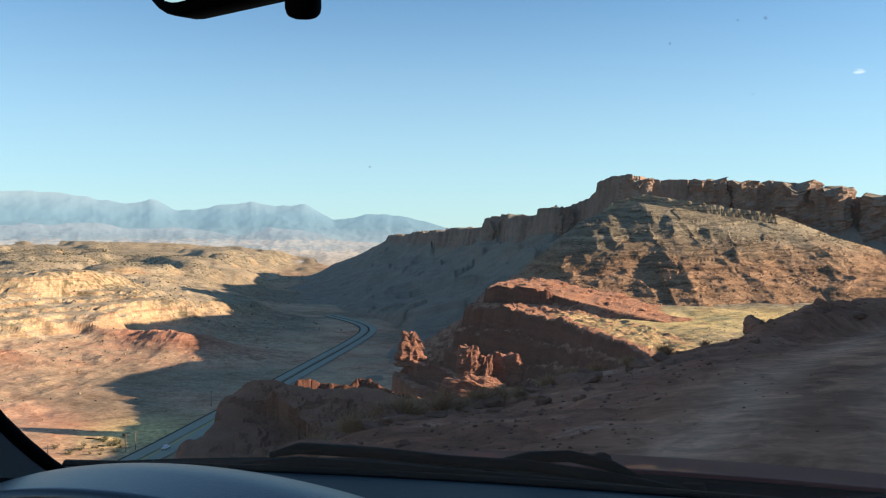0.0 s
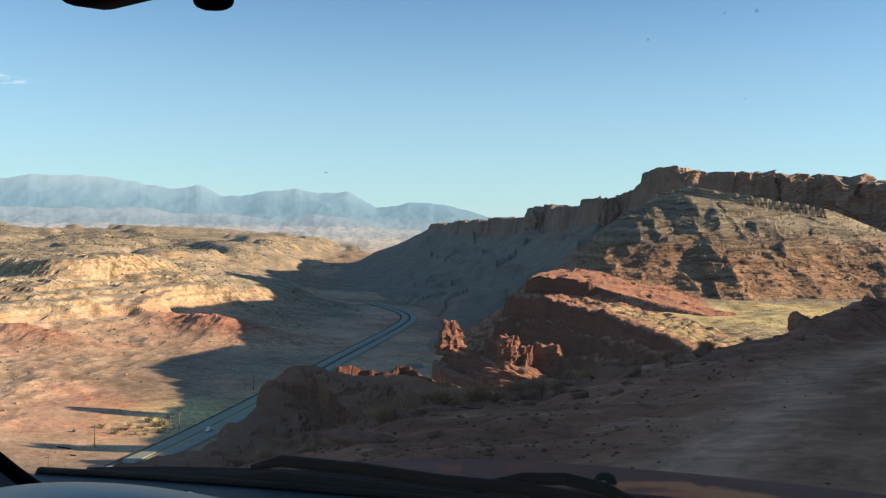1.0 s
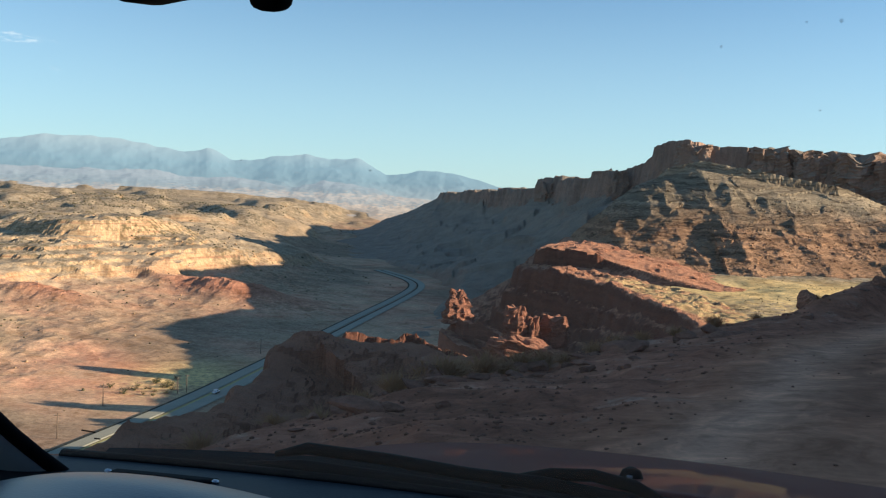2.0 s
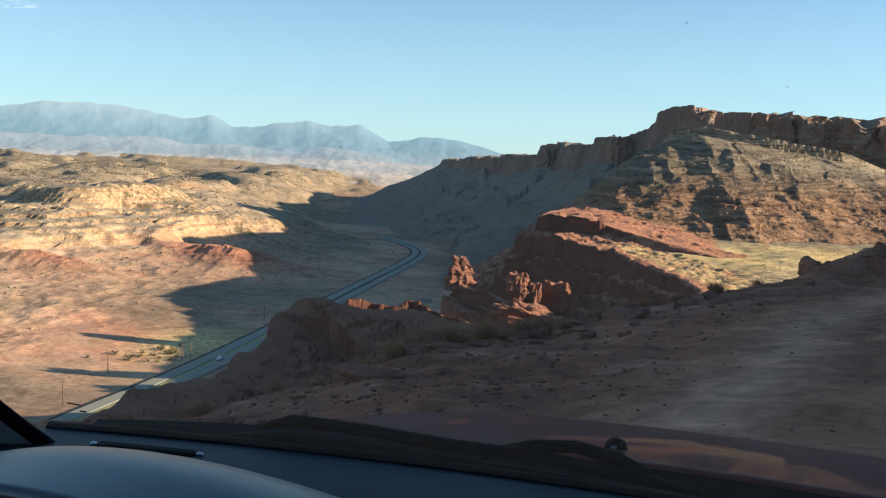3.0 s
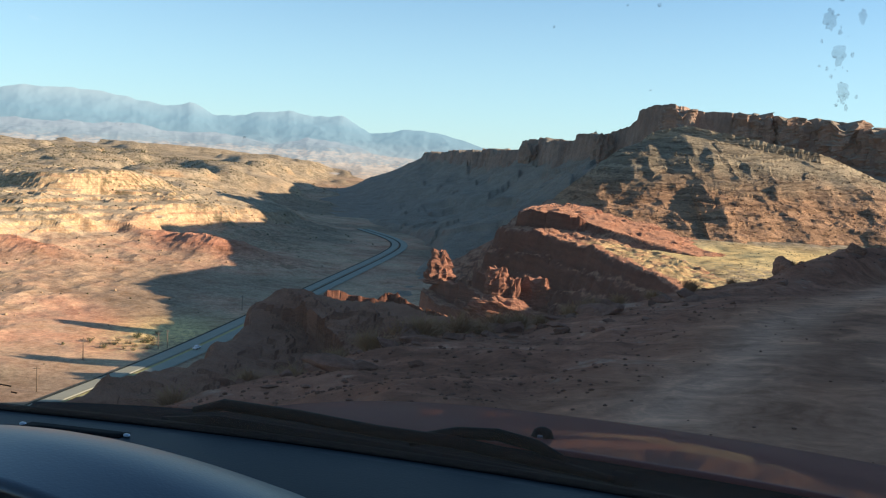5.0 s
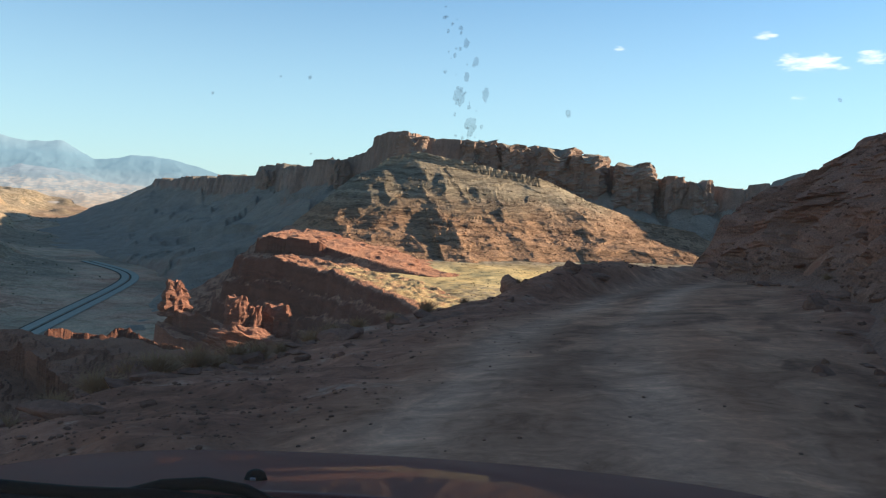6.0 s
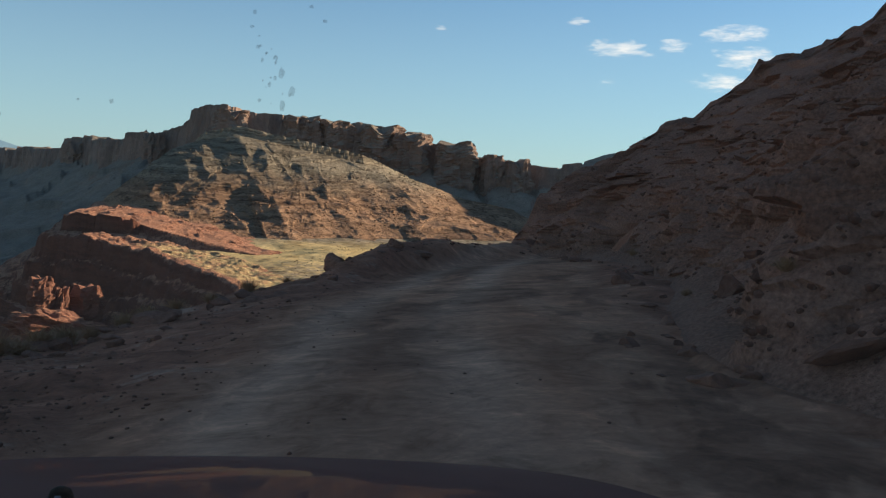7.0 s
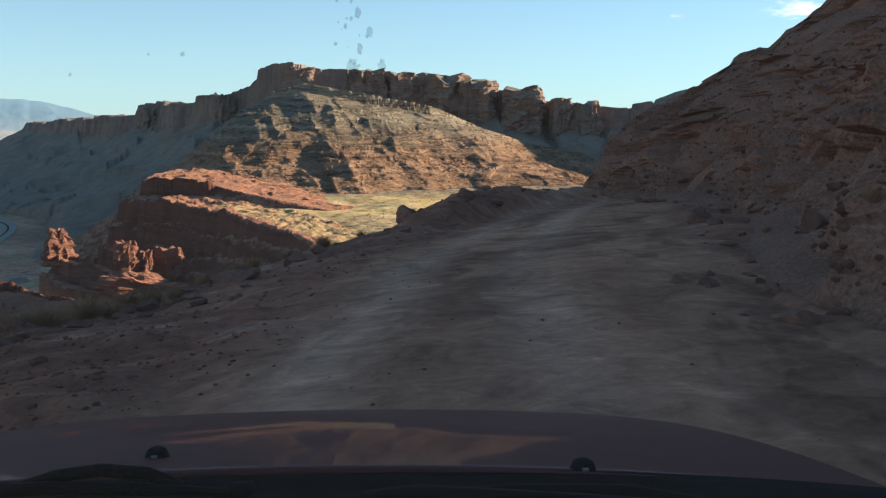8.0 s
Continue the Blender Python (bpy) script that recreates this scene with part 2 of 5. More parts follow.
def valley(x, y):
    """The valley floor with the highway, the low hills left of it, and the bench right of it."""
    u = highway_x(y) - x
    flat = step(np.abs(u), 15, 45)
    z = -100.0 + 0.0 * x
    us = u - np.interp(y, SCARP_Y, SCARP_U) + 70 * fbm(x, y, 260, 3, 3) + 26 * ridged(x, y, 90, 3, 5) + 7 * ridged(x, y, 24, 2, 6)
    foot = 17 * step(u, 10, 300) + (2.6 * fbm(x, y, 60, 4, 7) + 1.9 * ridged(x, y, 42, 3, 8) + 0.55 * ridged(x, y, 15, 3, 18) + 0.3 * fbm(x, y, 6, 2, 20)) * step(u, 50, 140)
    low = 15 * step(us, -130, -75) * step(fbm(x, y, 150, 2, 9), 0.0, 0.35) * step(y, 700, 900)
    rise = 13 * step(us, -20, 30) + 12 * step(us, 25, 120) + 24 * step(us, 130, 900) + 22 * step(us, 600, 2800) + 3 * step(us, -60, -30)
    rise = rise + 9 * np.exp(-((y - 960 + 0.3 * (x + 480)) / 120) ** 2) * step(us, -10, 26) * (1 - step(us, 40, 160))
    knolls = (7 * fbm(x, y, 230, 4, 11) + 2.6 * np.abs(fbm(x, y, 60, 4, 12)) + (1.2 * ridged(x, y, 34, 3, 15) + 0.4 * ridged(x, y, 11, 2, 22)) * (1 - 0.6 * step(y, 1100, 1700))) * step(us, 0, 90)
    left = foot + low + rise + knolls + red_mound(x, y) * (13 + 4 * ridged(x, y, 20, 3, 10))
    left = left + (terrace(left + 2 * fbm(x, y, 90, 2, 16), 5.0, 0.12) - left - 2 * fbm(x, y, 90, 2, 16)) * 0.45 * step(us, -40, 20) * step(fbm(x, y, 120, 2, 17), -0.3, 0.3) * (1 - step(y, 1000, 1500))
    right = (20 * step(-u, 60, 180) + 35 * step(x - wall_x(y), 6, 18)) * (1 - step(y, 650, 900)) + (2.5 * fbm(x, y, 50, 4, 13)) * step(-u, 40, 120)
    z = z + 0.010 * np.maximum(y - 1500, 0)
    return z + flat * np.where(u > 0, left, right) + 0.5 * fbm(x, y, 14, 3, 14) * flat


# the shelf that the car stands on: distance and height of its outer edge, over the azimuth
edge_d = around([(-180, 16), (-150, 9), (-120, 6.5), (-90, 6), (-60, 7), (-35, 8.5), (-20, 9.5), (-11, 11.5), (-6.5, 13.5), (-1.5, 16), (4, 18), (10, 22), (14.5, 25), (18, 28), (22, 31), (26, 36), (30, 44), (34, 50), (60, 60), (120, 60)])
edge_z = around([(-180, 0.6), (-120, -0.2), (-60, -0.6), (-35, -0.9), (-20, -1.1), (-11, -1.4), (-6.5, -1.45), (-1.5, -1.55), (4, -1.8), (10, -1.75), (14.5, -1.65), (18, -1.45), (20.5, -0.9), (22, -0.62), (26, -0.72), (30, -1.2), (34, -1.6), (60, 0), (120, 0.3)])
# the road's own level where the berm stands on that edge
road_z = around([(-180, 0.6), (-120, -0.2), (-60, -0.6), (-35, -0.9), (-20, -1.1), (-11, -1.4), (-6.5, -1.45), (-1.5, -1.55), (4, -1.75), (10, -1.75), (14.5, -1.7), (18, -1.65), (22, -1.68), (26, -1.72), (30, -1.78), (34, -1.8), (60, 0), (120, 0.3)])
# the road cut on the uphill side: its foot, and the skyline of the hill above it
CUT = [polar(a, d) for a, d in ((172, 30), (165, 14), (150, 8.4), (120, 6.2), (90, 5.8), (65, 6.6), (48.5, 8.2), (43.2, 9.6), (41.0, 13.5), (40.4, 19), (39.0, 25), (36.8, 31), (34, 37), (31, 41), (29.6, 45), (29.9, 54), (33, 66), (40, 80), (50, 200))]
# past about 52 degrees the hill is unseen, made tall to shade the shelf
hill_el = around([(-179, 2), (165, 14), (140, 24), (100, 30), (75, 27), (60, 18), (52, 12), (47.8, 9.2), (44.5, 8.5), (44.1, 7.6), (43.3, 7.1), (42.4, 6.1), (41.9, 5.9), (41.4, 5.0), (39.4, 4.4), (38.9, 4.0), (35.6, 2.05), (33.3, 1.15), (32.1, 0.75), (31.4, -1.6), (30.4, -3.0), (29, -6), (20, -12), (0, -20), (-160, -10)])
ROAD = [(-9.5, -34), (-5.5, -20), (-2.4, -9), (-0.2, 0), (1.7, 6), (4.6, 12.5), (8.8, 20), (14.5, 28), (20, 35), (27, 42), (37, 48), (60, 56)]


def to_line(x, y, line):
    """Distance to a bent line, its sign (positive to its right), and how far along it the nearest place is."""
    best = np.full(np.shape(x), 1e9)
    side, along, straight = np.zeros(np.shape(x)), np.zeros(np.shape(x)), np.zeros(np.shape(x))
    gone = 0.0
    for (ax, ay), (bx, by) in zip(line, line[1:]):
        dx, dy = bx - ax, by - ay
        size = math.hypot(dx, dy)
        t = np.clip(((x - ax) * dx + (y - ay) * dy) / size ** 2, 0, 1)
        d = np.hypot(x - ax - t * dx, y - ay - t * dy)
        cross = ((x - ax) * dy - (y - ay) * dx) / size
        near = (d < best - 1e-6) | ((d < best + 1e-6) & (np.abs(cross) > straight))
        best = np.where(near, d, best)
        straight = np.where(near, np.abs(cross), straight)
        side = np.where(near, np.sign(cross), side)
        along = np.where(near, gone + t * size, along)
        gone += size
    return best, side, along


def road_mask(x, y):
    d, side, along = to_line(x, y, ROAD)
    d = d * np.where(side == 0, 1, side)
    wide = 2.7 + 0.6 * fbm(x, y, 5, 3, 21)
    on = 1 - step(np.abs(d - 1.6), wide - 0.8, wide + 1.0)
    ruts = np.exp(-((np.abs(d - 0.25 * fbm(along, 0 * along, 7, 2, 41) - 0.7) - 0.95) / 0.5) ** 2) * on * (0.55 + 0.45 * step(fbm(d * 0.8, along * 0.25, 1.6, 3, 42), -0.3, 0.3))
    return on, ruts


def ground_h(x, y):
    r, az = np.hypot(x, y), np.degrees(np.arctan2(x, y))
    zv = valley(x, y)
    wob = fbm(x, y, 6, 4, 23)
    e = edge_d(az) * (1 + 0.05 * wob)
    ze = road_z(az)
    lip = edge_z(az) - ze
    on, ruts = road_mask(x, y)
    rough = 0.16 * fbm(x, y, 2.2, 4, 24) + 0.05 * fbm(x, y, 0.5, 3, 25)
    inner = ze * np.clip(r / e, 0, 1) ** 1.4 + rough * (1 - on) * step(r, 2.5, 5) + on * 0.018 * fbm(x, y, 1.6, 4, 26) - 0.03 * ruts
    inner = inner + (lip + 0.14 * fbm(x, y, 1.4, 4, 39) * np.abs(lip)) * step(r / e, 0.80 + 0.05 * fbm(x, y, 3, 2, 40), 0.95)
    drop = np.maximum(r - e, 0)
    outer = ze + lip - 0.5 * drop + 0.0006 * np.minimum(drop, 300) ** 2 + np.minimum(drop, 25) * 0.10 * wob + rough
    shelf = np.where(r < e, inner, outer)
    qd, qs, _ = to_line(x, y, CUT)
    q = qd * qs + 0.7 * fbm(x, y, 4.0, 3, 28) + 0.10 * ridged(x, y, 1.6, 3, 27)
    face = np.where(q < 0.5, 0.8 * q, np.where(q < 2.6, 0.4 + 1.25 * (q - 0.5), 3.0 + 0.72 * (q - 2.6))) + 0.35 * fbm(x, y, 2.6, 4, 29) * step(q, 0.1, 1.2)
    face = 0.8 * face - 0.9 * step(q, 0.0, 1.0)
    cap = EYE + r * np.tan(np.radians(hill_el(az + 0.12 * fbm(x, y, 9, 2, 32))))
    # the hill's unseen back, drawn out far enough to shade the spur
    far = np.interp(az, [30, 33, 35, 37, 40, 55, 170], [55, 110, 180, 270, 330, 330, 300])
    cut = np.minimum(ze * np.clip(r / e, 0, 1) ** 1.4 + face, cap - 0.7) - 0.6 * np.maximum(r - far, 0)
    z = np.where(q > 0, np.maximum(shelf, cut), shelf)
    return np.maximum(zv, z)


def sheet(name, X, Y, Z, material, keep=None, attrs=(), parent=None, smooth=True, flat=None):
    """A surface over a grid of places; keep says which vertices are wanted."""
    n, k = X.shape
    idx = np.arange(n * k).reshape(n, k)
    quads = np.stack([idx[:-1, :-1], idx[1:, :-1], idx[1:, 1:], idx[:-1, 1:]], -1).reshape(-1, 4)
    co = np.stack([X, Y, Z], -1).reshape(-1, 3)
    if keep is not None:
        quads = quads[keep.reshape(-1)[quads].any(1)]
        used = np.unique(quads)
        back = np.full(n * k, -1)
        back[used] = np.arange(len(used))
        quads, co = back[quads], co[used]
    else:
        used = np.arange(n * k)
    me = bpy.data.meshes.new(name)
    me.vertices.add(len(co))
    me.vertices.foreach_set("co", co.astype(np.float32).ravel())
    me.loops.add(len(quads) * 4)
    me.loops.foreach_set("vertex_index", quads.astype(np.int32).ravel())
    me.polygons.add(len(quads))
    me.polygons.foreach_set("loop_start", np.arange(0, len(quads) * 4, 4, dtype=np.int32))
    me.polygons.foreach_set("use_smooth", np.full(len(quads), bool(smooth)) if flat is None else ~flat.reshape(-1)[used][quads].any(1))
    me.update(calc_edges=True)
    for key, val in attrs:
        a = me.attributes.new(key, "FLOAT", "POINT")
        a.data.foreach_set("value", val.reshape(-1)[used].astype(np.float32))
    me.materials.append(material)
    ob = new(name, me)
    ob.parent = parent
    return ob


# ground: one sheet to the horizon, finer ahead of the car and near it
m = Mat("desert_ground", 1.0)
m.b.inputs["Specular IOR Level"].default_value = 0.02
px, py, pz = m.xyz()
big = m.noise(0.006, 5, 0.6)
mid = m.noise(0.035, 5, 0.65)
soil = m.ramp(m.math("ADD", m.math("MULTIPLY", big, 0.55), m.math("MULTIPLY", mid, 0.45)),
              [(0.34, (0.49, 0.22, 0.135)), (0.44, (0.60, 0.325, 0.205)), (0.52, (0.61, 0.385, 0.245)), (0.62, (0.49, 0.34, 0.21))])
zone = m.math("ADD", m.math("MULTIPLY", m.span(pz, -97, -72), 0.8), m.math("MULTIPLY", mid, 0.45))
soil = m.mix(m.span(zone, 0.45, 0.95), soil, m.ramp(mid, [(0.35, (0.39, 0.29, 0.19)), (0.6, (0.50, 0.39, 0.265))]))
strat = m.noise(1.0, 5, 0.7, at=m.vec(m.math("MULTIPLY", px, 0.004), m.math("MULTIPLY", py, 0.004), m.math("MULTIPLY", pz, 0.28)))
nz = m.xyz(m.pos.outputs["Normal"])[2]
soil = m.mix(m.math("MULTIPLY", m.span(nz, 0.93, 0.8), 0.75), soil, m.ramp(strat, [(0.35, (0.34, 0.14, 0.075)), (0.5, (0.55, 0.38, 0.21)), (0.65, (0.44, 0.22, 0.12))]))
spots = m.math("MULTIPLY", m.span(m.noise(0.16, 4, 0.75), 0.475, 0.57), m.span(m.math("MULTIPLY_ADD", m.noise(0.007, 4), 1.0, m.span(pz, -85, -55, -0.10, 0.07)), 0.42, 0.58))
soil = m.mix(m.math("MULTIPLY", spots, 0.75), soil, (0.085, 0.08, 0.04))
# attribute scrub: the valley floor's shade, put into the soil colour
soil = m.mix(m.math("MULTIPLY", m.attr("scrub"), 0.85), soil, m.ramp(m.noise(0.12, 4, 0.7), [(0.35, (0.20, 0.155, 0.105)), (0.65, (0.33, 0.25, 0.17))]))
soil = m.mix(m.math("MULTIPLY", m.attr("redbed"), 0.85), soil, m.ramp(strat, [(0.35, (0.30, 0.115, 0.07)), (0.5, (0.46, 0.20, 0.125)), (0.65, (0.36, 0.15, 0.095))]))
grass = m.math("MULTIPLY", m.attr("meadow"), m.span(m.math("MULTIPLY_ADD", m.span(py, 400, 520), 0.30, m.noise(0.22, 5, 0.75)), 0.46, 0.72, 0.05, 1.0))
soil = m.mix(grass, soil, m.ramp(m.noise(0.05, 4), [(0.35, (0.70, 0.485, 0.21)), (0.65, (0.88, 0.64, 0.29))]))
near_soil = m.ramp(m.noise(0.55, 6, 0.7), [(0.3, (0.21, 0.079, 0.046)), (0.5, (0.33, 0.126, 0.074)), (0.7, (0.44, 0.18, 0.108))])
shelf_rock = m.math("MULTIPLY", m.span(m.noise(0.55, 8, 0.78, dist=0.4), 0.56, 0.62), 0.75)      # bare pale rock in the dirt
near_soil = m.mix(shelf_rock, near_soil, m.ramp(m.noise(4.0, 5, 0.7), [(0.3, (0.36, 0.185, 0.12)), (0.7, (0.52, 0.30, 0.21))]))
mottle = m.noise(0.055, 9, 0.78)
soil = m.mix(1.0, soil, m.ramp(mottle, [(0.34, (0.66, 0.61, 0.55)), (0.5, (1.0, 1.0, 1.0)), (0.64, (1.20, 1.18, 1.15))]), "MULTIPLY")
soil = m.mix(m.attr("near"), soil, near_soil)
dust = m.ramp(m.noise(1.1, 6, 0.65, at=m.vec(m.math("MULTIPLY_ADD", py, -0.4, px), m.math("MULTIPLY", py, 0.3), pz)), [(0.3, (0.43, 0.165, 0.088)), (0.55, (0.55, 0.228, 0.125)), (0.75, (0.65, 0.295, 0.17))])
soil = m.mix(m.attr("road"), soil, dust)
soil = m.mix(m.math("MULTIPLY", m.attr("worn"), 0.35), soil, m.ramp(m.noise(2.2, 5, 0.7), [(0.3, (0.25, 0.115, 0.07)), (0.7, (0.35, 0.17, 0.105))]))
bare = m.attr("patch")
soil = m.mix(m.math("MULTIPLY", bare, 0.75), soil, m.ramp(m.noise(3.0, 5, 0.7), [(0.3, (0.19, 0.078, 0.045)), (0.7, (0.30, 0.13, 0.078))]))
pale = m.attr("ruts")
soil = m.mix(m.math("MULTIPLY", pale, 0.72), soil, (0.74, 0.365, 0.225))
grain = m.noise(9.0, 5, 0.75)
soil = m.mix(1.0, soil, m.ramp(grain, [(0.25, (0.78, 0.77, 0.76)), (0.75, (1.15, 1.14, 1.12))]), "MULTIPLY")
lumps = m.noise(1.5, 8, 0.74, dist=0.7)      # stony and dusty bits, a hand to an arm wide
soil = m.mix(m.math("MULTIPLY", m.attr("near"), 0.9), soil, m.mix(1.0, soil, m.ramp(lumps, [(0.36, (0.62, 0.60, 0.58)), (0.48, (0.96, 0.95, 0.95)), (0.55, (1.08, 1.08, 1.07)), (0.63, (1.42, 1.40, 1.37))]), "MULTIPLY"))
wide_grain = m.noise(0.4, 5, 0.75)
soil = m.mix(1.0, soil, m.mix(m.math("MULTIPLY", m.attr("near"), 0.6), m.ramp(wide_grain, [(0.32, (0.70, 0.68, 0.65)), (0.68, (1.30, 1.29, 1.27))]), (1.0, 1.0, 1.0)), "MULTIPLY")
m.colour(soil)
m.bump(m.math("ADD", m.math("MULTIPLY_ADD", lumps, 0.045, m.math("MULTIPLY", grain, 0.012)), m.math("MULTIPLY", wide_grain, m.span(m.attr("near"), 0.0, 1.0, 0.55, 0.03))), 0.6, 0.5)
mat_ground = m.m

az_line = np.concatenate([np.arange(-180, -36, 3.0), np.arange(-36, -34, 0.5), np.arange(-34, 52, 0.155), np.arange(52, 64, 0.5), np.arange(64, 180, 2.9), [180.0]])
r_line = np.concatenate([[0.02], np.geomspace(0.3, 4, 34)[:-1], np.geomspace(4, 60, 300)[:-1], np.geomspace(60, 400, 110)[:-1], np.geomspace(400, 1500, 290)[:-1], np.geomspace(1500, 4700, 60)])
AZ, RR = np.meshgrid(az_line, r_line, indexing="ij")
GX, GY = polar(AZ, RR)
GZ = ground_h(GX, GY)
g_road, g_ruts = road_mask(GX, GY)
t_d, t_s, t_along = to_line(GX, GY, ROAD)
t_d = t_d * t_s
g_worn = step(fbm(t_d + 0.3 * fbm(GX, GY, 3, 2, 38), t_along * 0.16, 1.3, 3, 36), 0.02, 0.30) * step(fbm(t_d * 0.6, t_along * 0.5, 3.0, 3, 37), -0.25, 0.2) * g_road
g_patch = step(fbm(t_d + 0.8 * fbm(GX, GY, 2.5, 3, 43), t_along * 0.45, 1.7, 5, 44, 0.62), 0.02, 0.14) * g_road
g_meadow = step(GX - wall_x(GY), 14, 30) * (1 - step(GX, 230, 320)) * step(GY, 320, 370) * (1 - step(GY, 540, 640)) + 1.3 * np.exp(-((GX + 160) / 26) ** 2 - ((GY - 455) / 45) ** 2)
g_u = highway_x(GY) - GX
# where the floor beside the highway gets its painted shade
g_floor_shade = step(-g_u, -260, -60) * (1 - step(-g_u, 150, 210)) * step(RR, 250, 420) * step(fbm(GX, GY, 130, 3, 19) + 0.4, -0.2, 0.5)
ground = sheet("ground", GX, GY, GZ, mat_ground, attrs=[("road", g_road), ("ruts", g_ruts), ("worn", g_worn), ("patch", g_patch), ("near", 1 - step(RR, 90, 170)), ("meadow", g_meadow), ("redbed", np.clip(1.6 * red_mound(GX, GY), 0, 1)), ("scrub", g_floor_shade)], flat=(RR > 260) & (RR < 1150))
tagged(ground, "red and tan desert ground with scrub, gullies and a dirt shelf road", "ground", kind="structure")


# the rock face of the road cut: stations along its foot, and how far up the slope
foot = np.array(CUT[1:17])
run = np.concatenate([[0], np.cumsum(np.hypot(*np.diff(foot, axis=0).T))])
fine = np.arange(0, run[-1], 0.05)
fx = np.convolve(np.pad(np.interp(fine, run, foot[:, 0]), 16, "edge"), np.ones(33) / 33, "valid")
fy = np.convolve(np.pad(np.interp(fine, run, foot[:, 1]), 16, "edge"), np.ones(33) / 33, "valid")
tx, ty = np.gradient(fx), np.gradient(fy)
tn = np.hypot(tx, ty) + 1e-9
stations = [0.0]
while stations[-1] < fine[-1] - 0.3:
    k = int(stations[-1] / 0.05)
    seen = 25 < math.degrees(math.atan2(fx[k], fy[k])) < 56
    stations.append(stations[-1] + max(0.05, (0.006 if seen else 0.05) * math.hypot(fx[k], fy[k])))
S, Q = np.meshgrid(np.array(stations), np.concatenate([np.arange(-0.5, 4, 0.05), np.geomspace(4, 17, 90)]), indexing="ij")
FX, FY = np.interp(S, fine, fx), np.interp(S, fine, fy)
NX, NY = np.interp(S, fine, ty / tn), np.interp(S, fine, -tx / tn)
F_AZ, F_R = np.degrees(np.arctan2(FX, FY)), np.hypot(FX, FY)
loose = step(F_AZ, 43.5, 47.0)
z_foot = road_z(F_AZ) * np.clip(F_R / edge_d(F_AZ), 0, 1) ** 1.4
steep = np.where(Q < 0.5, 0.8 * Q, np.where(Q < 2.6, 0.4 + 1.3 * (Q - 0.5), 3.13 + 0.75 * (Q - 2.6)))
up = steep + (0.80 * Q - steep) * 0.8 * loose
craggy = (1 - 0.7 * loose) * step(Q, 0.0, 0.8)
beds = 0.60 * fbm(S * 0.16, up, 1.5, 3, 202) + 0.45 * np.round(2.2 * fbm(S, up * 1.5, 2.6, 2, 203)) + 0.16 * np.round(2.4 * fbm(S, up * 1.7, 0.9, 2, 206))
cleft = -1.1 * np.maximum(ridged(S + 0.6 * up, up * 0.12, 7.0, 2, 213) - 0.35, 0)      # gullies that run down the face
deep = np.exp(-((F_AZ - 42.0 - 1.2 * Q) / 0.8) ** 2) * step(Q, 0.1, 0.5) * (1 - step(Q, 3.0, 5.0))      # the dark gully beside the loose slope
push = -1.3 * deep + craggy * (1.1 * fbm(S, up * 0.5, 5.0, 2, 205) + beds + cleft) + step(Q, 0.0, 0.5) * (0.12 * fbm(S, up * 1.6, 0.5, 3, 204) + 0.05 * ridged(S, up * 1.3, 0.9, 3, 207))
BX, BY = FX + NX * (Q - push), FY + NY * (Q - push)
B_AZ, B_R = np.degrees(np.arctan2(BX, BY)), np.hypot(BX, BY)
BZ = z_foot + up + step(Q, 0.0, 0.6) * (0.12 * fbm(S, Q, 0.7, 3, 208) + loose * 0.22 * fbm(S, Q, 1.6, 3, 209))
crest = EYE + B_R * np.tan(np.radians(hill_el(B_AZ)))
BZ = np.minimum(BZ, crest - 0.004 * B_R + 0.004 * B_R * np.round(2.4 * fbm(B_AZ, B_R * 0.2, 0.9, 2, 210)) + 0.05 * fbm(BX, BY, 0.6, 3, 211))
bank = sheet("road_cut", BX, BY, BZ, mat_near, smooth=False)
tagged(bank, "dark craggy red-brown rock face of the road cut, with loose rubble", "rock face", kind="structure")


# ---- the mesa, its banded slope and the red walls below it ----
def rim_points(*rows):
    """A rim line from rows of azimuth, elevation seen from the car, distance and cliff height."""
    return [(*polar(a, d), EYE + d * math.tan(radians(e)), h) for a, e, d, h in rows]


